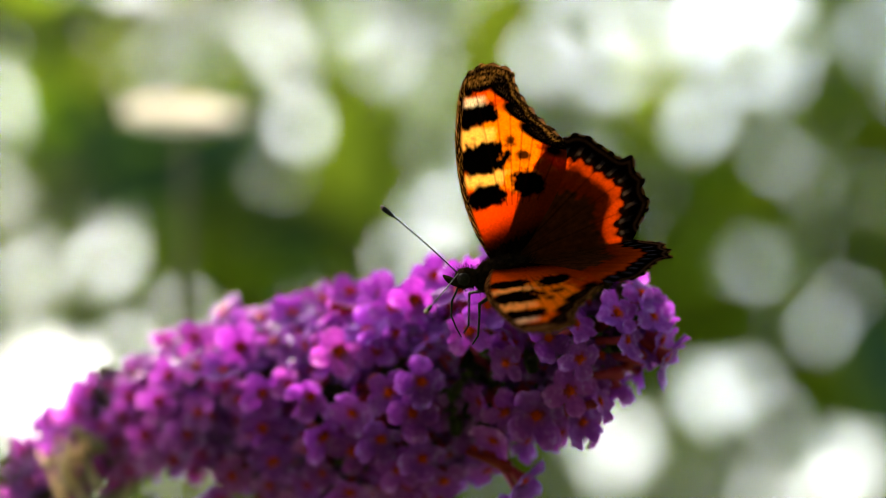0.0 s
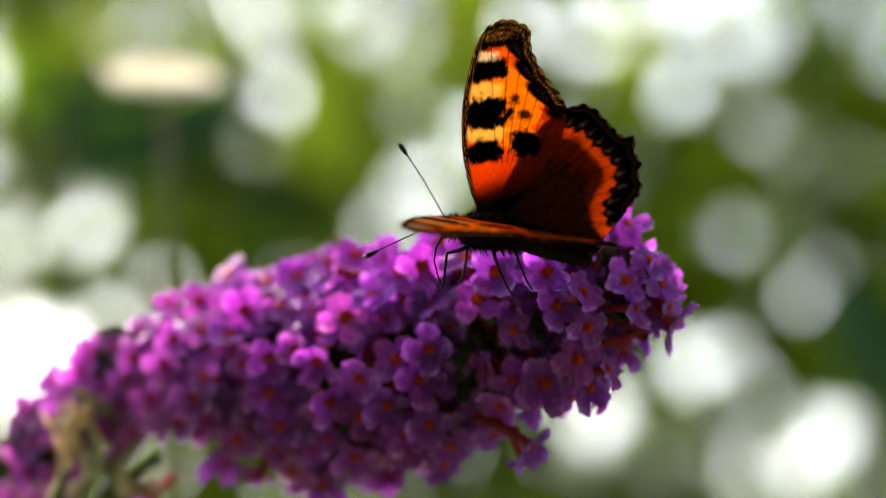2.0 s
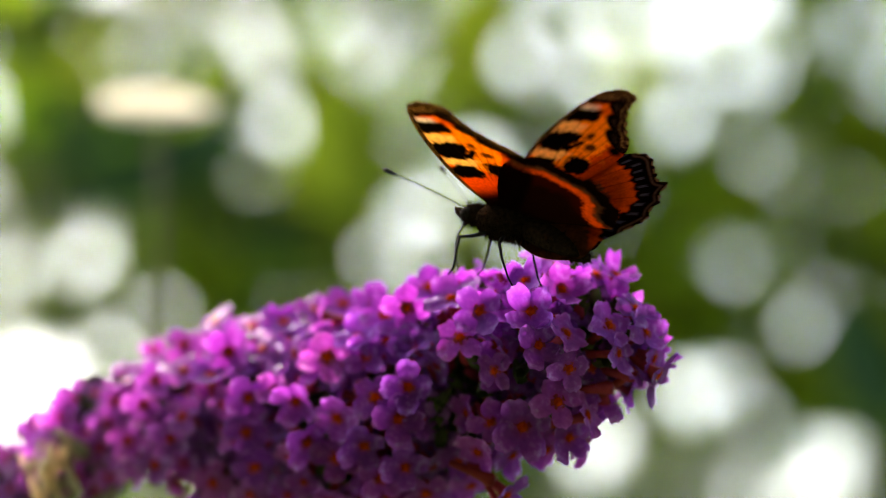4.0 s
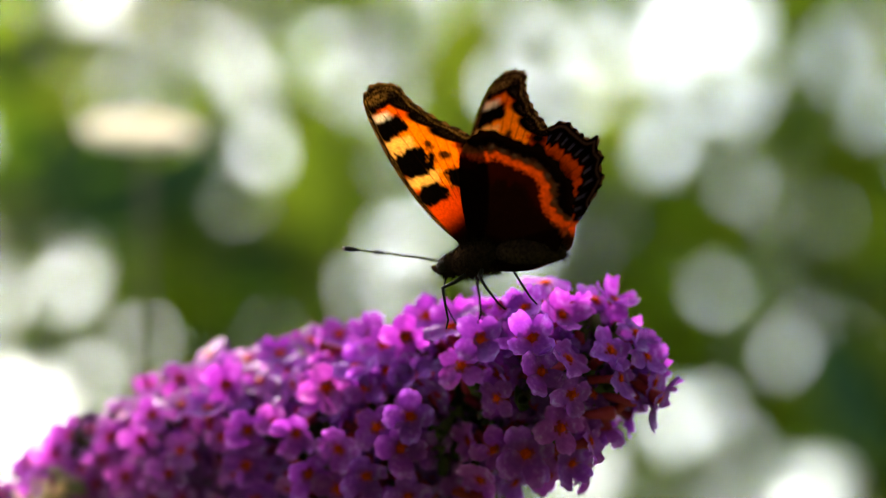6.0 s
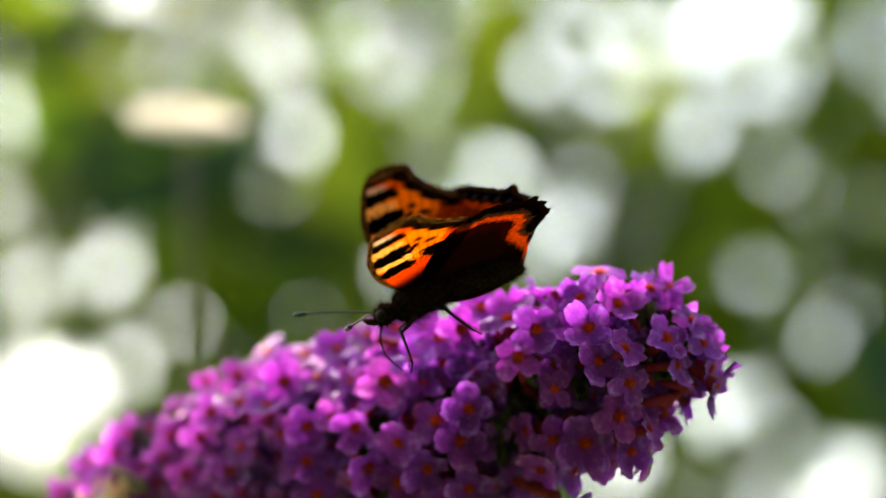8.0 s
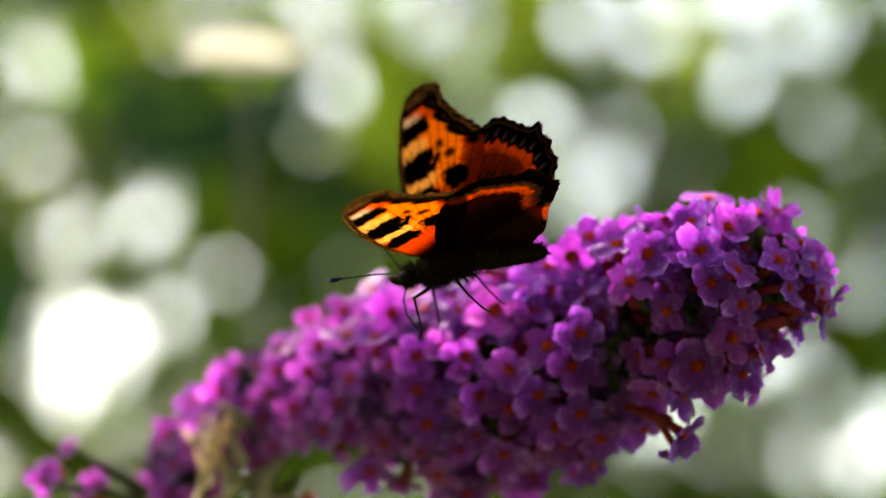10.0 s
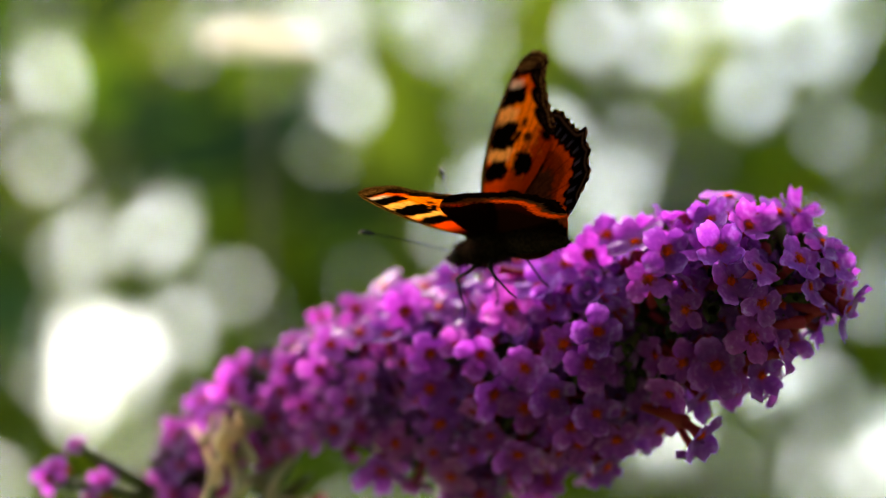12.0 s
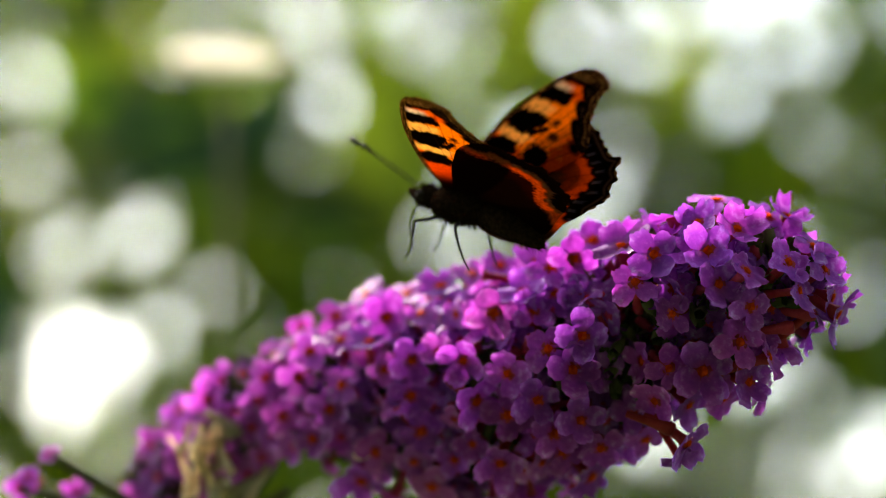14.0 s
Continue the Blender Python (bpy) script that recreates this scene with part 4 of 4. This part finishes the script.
def under_fore(c, a, b, edge):
    """The underside: straw-coloured where the upper side is orange, smoky along the margin."""
    return over(np.clip(c, 0, 1) ** 0.6 * np.array((0.85, 0.64, 0.38)), BROWN, soft(b - 4.2 - 0.3 * a, 1.4))


def under_hind(c, a, b, edge):
    fine = noise.noise(Vector((a * 2.2, b * 2.2, 9.0)))
    u = np.array((0.44, 0.17, 0.05)) * (1 + 0.35 * fine)
    u = over(u, BROWN, soft(4.5 + 0.5 * fine - 0.06 * (b - 5.0) - edge, 0.4))
    return over(u, BROWN, soft(edge - 2.3 - 0.5 * fine, 0.3))


def wing_mesh(name, pts, colour, under, side, first, last):
    """A wing as a fan of rings from its root, in two sheets of scales; first and last outline points bound the outer margin."""
    per, rings = 12, 108
    out = smooth_outline(pts, per)
    margin = out[first * per:last * per + 1].copy()
    n = len(out)
    # small teeth along the outer margin
    for i in range(first * per, last * per + 1):
        away = out[i] - np.mean(out, axis=0)
        out[i] += (0.15 * math.sin(i * 0.62) + 0.16 * noise.noise(Vector((i * 0.55, first, 0)))) * away / np.linalg.norm(away)
    root = np.array((1.2, 0.7))
    top, low, cols, ucols, faces = [], [], [], [], []
    for j in range(rings + 1):
        s = j / rings
        for i in range(n):
            a, b = root + (out[i] - root) * s
            edge = float(np.min(np.hypot(margin[:, 0] - a, margin[:, 1] - b)))
            # gentle camber, pleats along the veins, and a fold round the abdomen
            z = 0.55 * math.sin(math.pi * min(1, max(0, b) / 26)) + 0.10 * math.sin(9 * math.atan2(a + 3, b + 2)) * s - 0.25 * s * s * (a / 20)
            if b < 0:
                z -= 2.0 * min(1.0, -b / 1.8)
            top.append((-a * MM, side * b * MM, z * MM))
            low.append((-a * MM, side * b * MM, (z - 0.07 * min(1.0, 4 * (1 - s))) * MM))
            c = colour(a, b, edge)
            cols.append(c)
            ucols.append(under(c, a, b, edge))
    for j in range(rings):
        for i in range(n):
            i2 = (i + 1) % n
            q = (j * n + i, j * n + i2, (j + 1) * n + i2, (j + 1) * n + i)
            faces.append(q if j else (q[0], q[2], q[3]))
    k = len(top)
    me = raw_mesh(name, top + low, faces + [tuple(k + x for x in f) for f in faces], WING)
    at = me.color_attributes.new("scales", "FLOAT_COLOR", "POINT")
    flat = np.ones((2 * k, 4), np.float32)
    flat[:, :3] = np.clip(np.array(cols + ucols), 0, 1)
    at.data.foreach_set("color", flat.ravel())
    return me


def hair_mesh(name, profile, count, length, seed, back):
    """Short fur standing on a body turned about the x axis."""
    rnd = random.Random(seed)
    verts, faces = [], []
    xs = [p[0] for p in profile]
    order = np.argsort(xs)
    px, pz, pr = [np.array([profile[i][k] for i in order]) for k in range(3)]
    for _ in range(count):
        x = rnd.uniform(px[0], px[-1])
        z, r = float(np.interp(x, px, pz)), float(np.interp(x, px, pr))
        w = rnd.uniform(0, 6.2832)
        n = Vector((0, math.cos(w), math.sin(w)))
        p = Vector((x, 0, z)) + n * r * 0.95
        d = (n + Vector((-back + rnd.gauss(0, 0.3), rnd.gauss(0, 0.3), rnd.gauss(0, 0.3)))).normalized() * length * rnd.uniform(0.5, 1.3)
        side = d.orthogonal().normalized() * 0.00006
        b = len(verts)
        verts += [p - side, p + side, p + d]
        faces.append((b, b + 1, b + 2))
    return raw_mesh(name, verts, faces, FUR, smooth=False)


def build_butterfly():
    antennae = []
    bf = tagged(new("butterfly"), label="small orange butterfly with black-barred wings, feeding on the violet spike", category="butterfly")
    thorax = [(4.4, -0.2, 0.5), (4.0, -0.1, 1.3), (2.8, 0.1, 2.0), (1.0, 0.2, 2.35), (-1.0, 0.1, 2.3), (-2.6, -0.1, 1.9), (-3.6, -0.3, 1.3), (-4.0, -0.4, 0.5)]
    thorax = [tuple(MM * q for q in p) for p in thorax]
    t = part("thorax", blob_mesh("thorax", thorax, FUR, rough=0.08), bf)
    part("fur", hair_mesh("fur", thorax, 1500, 0.0014, 1, 0.6), t, kind="stuff")
    abd = [(-3.0, -0.4, 0.6), (-3.6, -0.5, 1.4), (-5.5, -0.8, 1.75), (-7.5, -1.2, 1.75), (-9.5, -1.7, 1.6), (-11.5, -2.3, 1.3), (-12.8, -2.7, 0.9), (-13.4, -2.9, 0.3)]
    abd = [tuple(MM * q for q in p) for p in abd]
    a = part("abdomen", blob_mesh("abdomen", abd, FUR, rough=0.05), bf)
    part("fur", hair_mesh("fur", abd, 700, 0.0009, 2, 1.2), a, kind="stuff")
    head = [(6.9, 0.1, 0.3), (6.6, 0.15, 0.9), (5.9, 0.3, 1.3), (5.0, 0.35, 1.3), (4.0, 0.2, 1.0)]
    head = [tuple(MM * q for q in p) for p in head]
    h = part("head", blob_mesh("head", head, FUR, rough=0.06), bf)
    part("fur", hair_mesh("fur", head, 350, 0.0009, 3, 0.0), h, kind="stuff")
    for s in (1, -1):
        bm = bmesh.new()
        bmesh.ops.create_uvsphere(bm, u_segments=14, v_segments=9, radius=0.85 * MM)
        part("eye", mesh_of(bm, "eye", EYE_DARK), h, "dark round compound eye", m=pose(0.0058, s * 0.0009, 0.0004))
        pts = [Vector(p) * MM for p in ((6.3, s * 0.35, -0.3), (7.0, s * 0.45, 0.0), (7.7, s * 0.45, 0.5), (8.2, s * 0.4, 1.0))]
        part("palp", tube_mesh("palp", pts, [0.0003, 0.00045, 0.0004, 0.00012], FUR), h)
        # antenna: a thin ringed shaft with a dark club and a pale tip
        pts, rad = [], []
        for q in range(25):
            u = q / 24
            pts.append(Vector((12.4 * u, 0.2 * math.sin(3 * u) * s, 0.5 * u * (1 - u))) * MM)
            rad.append(MM * (0.075 + (0.02 if q % 2 else 0) + 0.24 * min(1.0, max(0.0, (u - 0.84) / 0.07))))
        ant = part("antenna", tube_mesh("antenna", pts, rad, CHITIN, sides=8), bf, "black antenna with a clubbed end")
        tip = [pts[-1] + Vector((x, 0, 0)) for x in (-0.0001, 0.0001, 0.0003, 0.0004)]
        part("antenna_tip", tube_mesh("antenna_tip", tip, [0.0002, 0.0003, 0.0002, 0.00006], PALE_TIP), ant, "pale antenna tip")
        antennae.append((s, ant))
    pts = [Vector(p) * MM for p in ((6.4, 0, -0.6), (7.5, 0, -2.4), (7.8, 0, -4.2), (7.3, 0, -6.0), (6.8, 0, -7.2))]
    part("proboscis", tube_mesh("proboscis", pts, [0.00014, 0.00013, 0.00012, 0.0001, 0.00007], CHITIN), bf, "thin dark proboscis")
    for s in (1, -1):
        for x, kx, fx in ((2.0, 4.6, 5.2), (-0.8, -1.8, -3.6)):
            pts = [Vector(p) * MM for p in ((x, s * 1.2, -1.6), (0.5 * (x + kx), s * 2.4, -2.2), (kx, s * 3.4, -2.5), (0.6 * kx + 0.4 * fx, s * 3.4, -4.4), (fx, s * 3.2, -6.6), (fx + (0.8 if x > 0 else -0.8), s * 3.1, -7.6))]
            part("leg", tube_mesh("leg", pts, [0.0003, 0.00027, 0.00022, 0.00016, 0.00013, 0.0001], CHITIN), bf)
    wings = {}
    for s, word in ((1, "left"), (-1, "right")):
        wings[word, "fore"] = part("forewing", wing_mesh("forewing", FORE, fore_colour, under_fore, s, 7, 15), bf, "orange forewing with black and cream bars")
        wings[word, "hind"] = part("hindwing", wing_mesh("hindwing", HIND, hind_colour, under_hind, s, 4, 15), bf, "dark-based hindwing with orange band and blue spots")
    bf.scale = (1.03, 1.03, 1.03)
    return bf, wings, antennae


BUTTERFLY, WINGS, ANTENNAE = build_butterfly()


def motions():
    walk(SPIKE, [(r[0], pose(*r[1:7])) for r in SPIKE_ROWS])
    rows = BUTTERFLY_ROWS
    walk(BUTTERFLY, [(r[0], pose(*r[1:7])) for r in rows])
    for side, s, k in (("left", 1, 7), ("right", -1, 8)):
        hinge = pose(0, s * 0.0007, 0.0015)
        for wing, sweep, drop in (("fore", 4, 0.0), ("hind", 6, -0.0003)):
            walk(WINGS[side, wing], [(r[0], hinge @ pose(0, 0, drop, s * r[k]) @ pose(0, 0, 0, 0, r[k + 2], 0) @ pose(0, 0, 0, 0, 0, -s * r[k + sweep])) for r in rows])
    for s, ant in ANTENNAE:
        k = 1 if s > 0 else 3
        walk(ant, [(r[0], pose(0.0064, s * 0.0005, 0.0011, 0, -r[k], s * r[k + 1])) for r in ANTENNA_ROWS])
    walk(DRY_LEAF_THING, [(t, pose(dx * MM, 0, dz * MM)) for t, dx, dz in DRY_LEAF_ROWS])


motions()
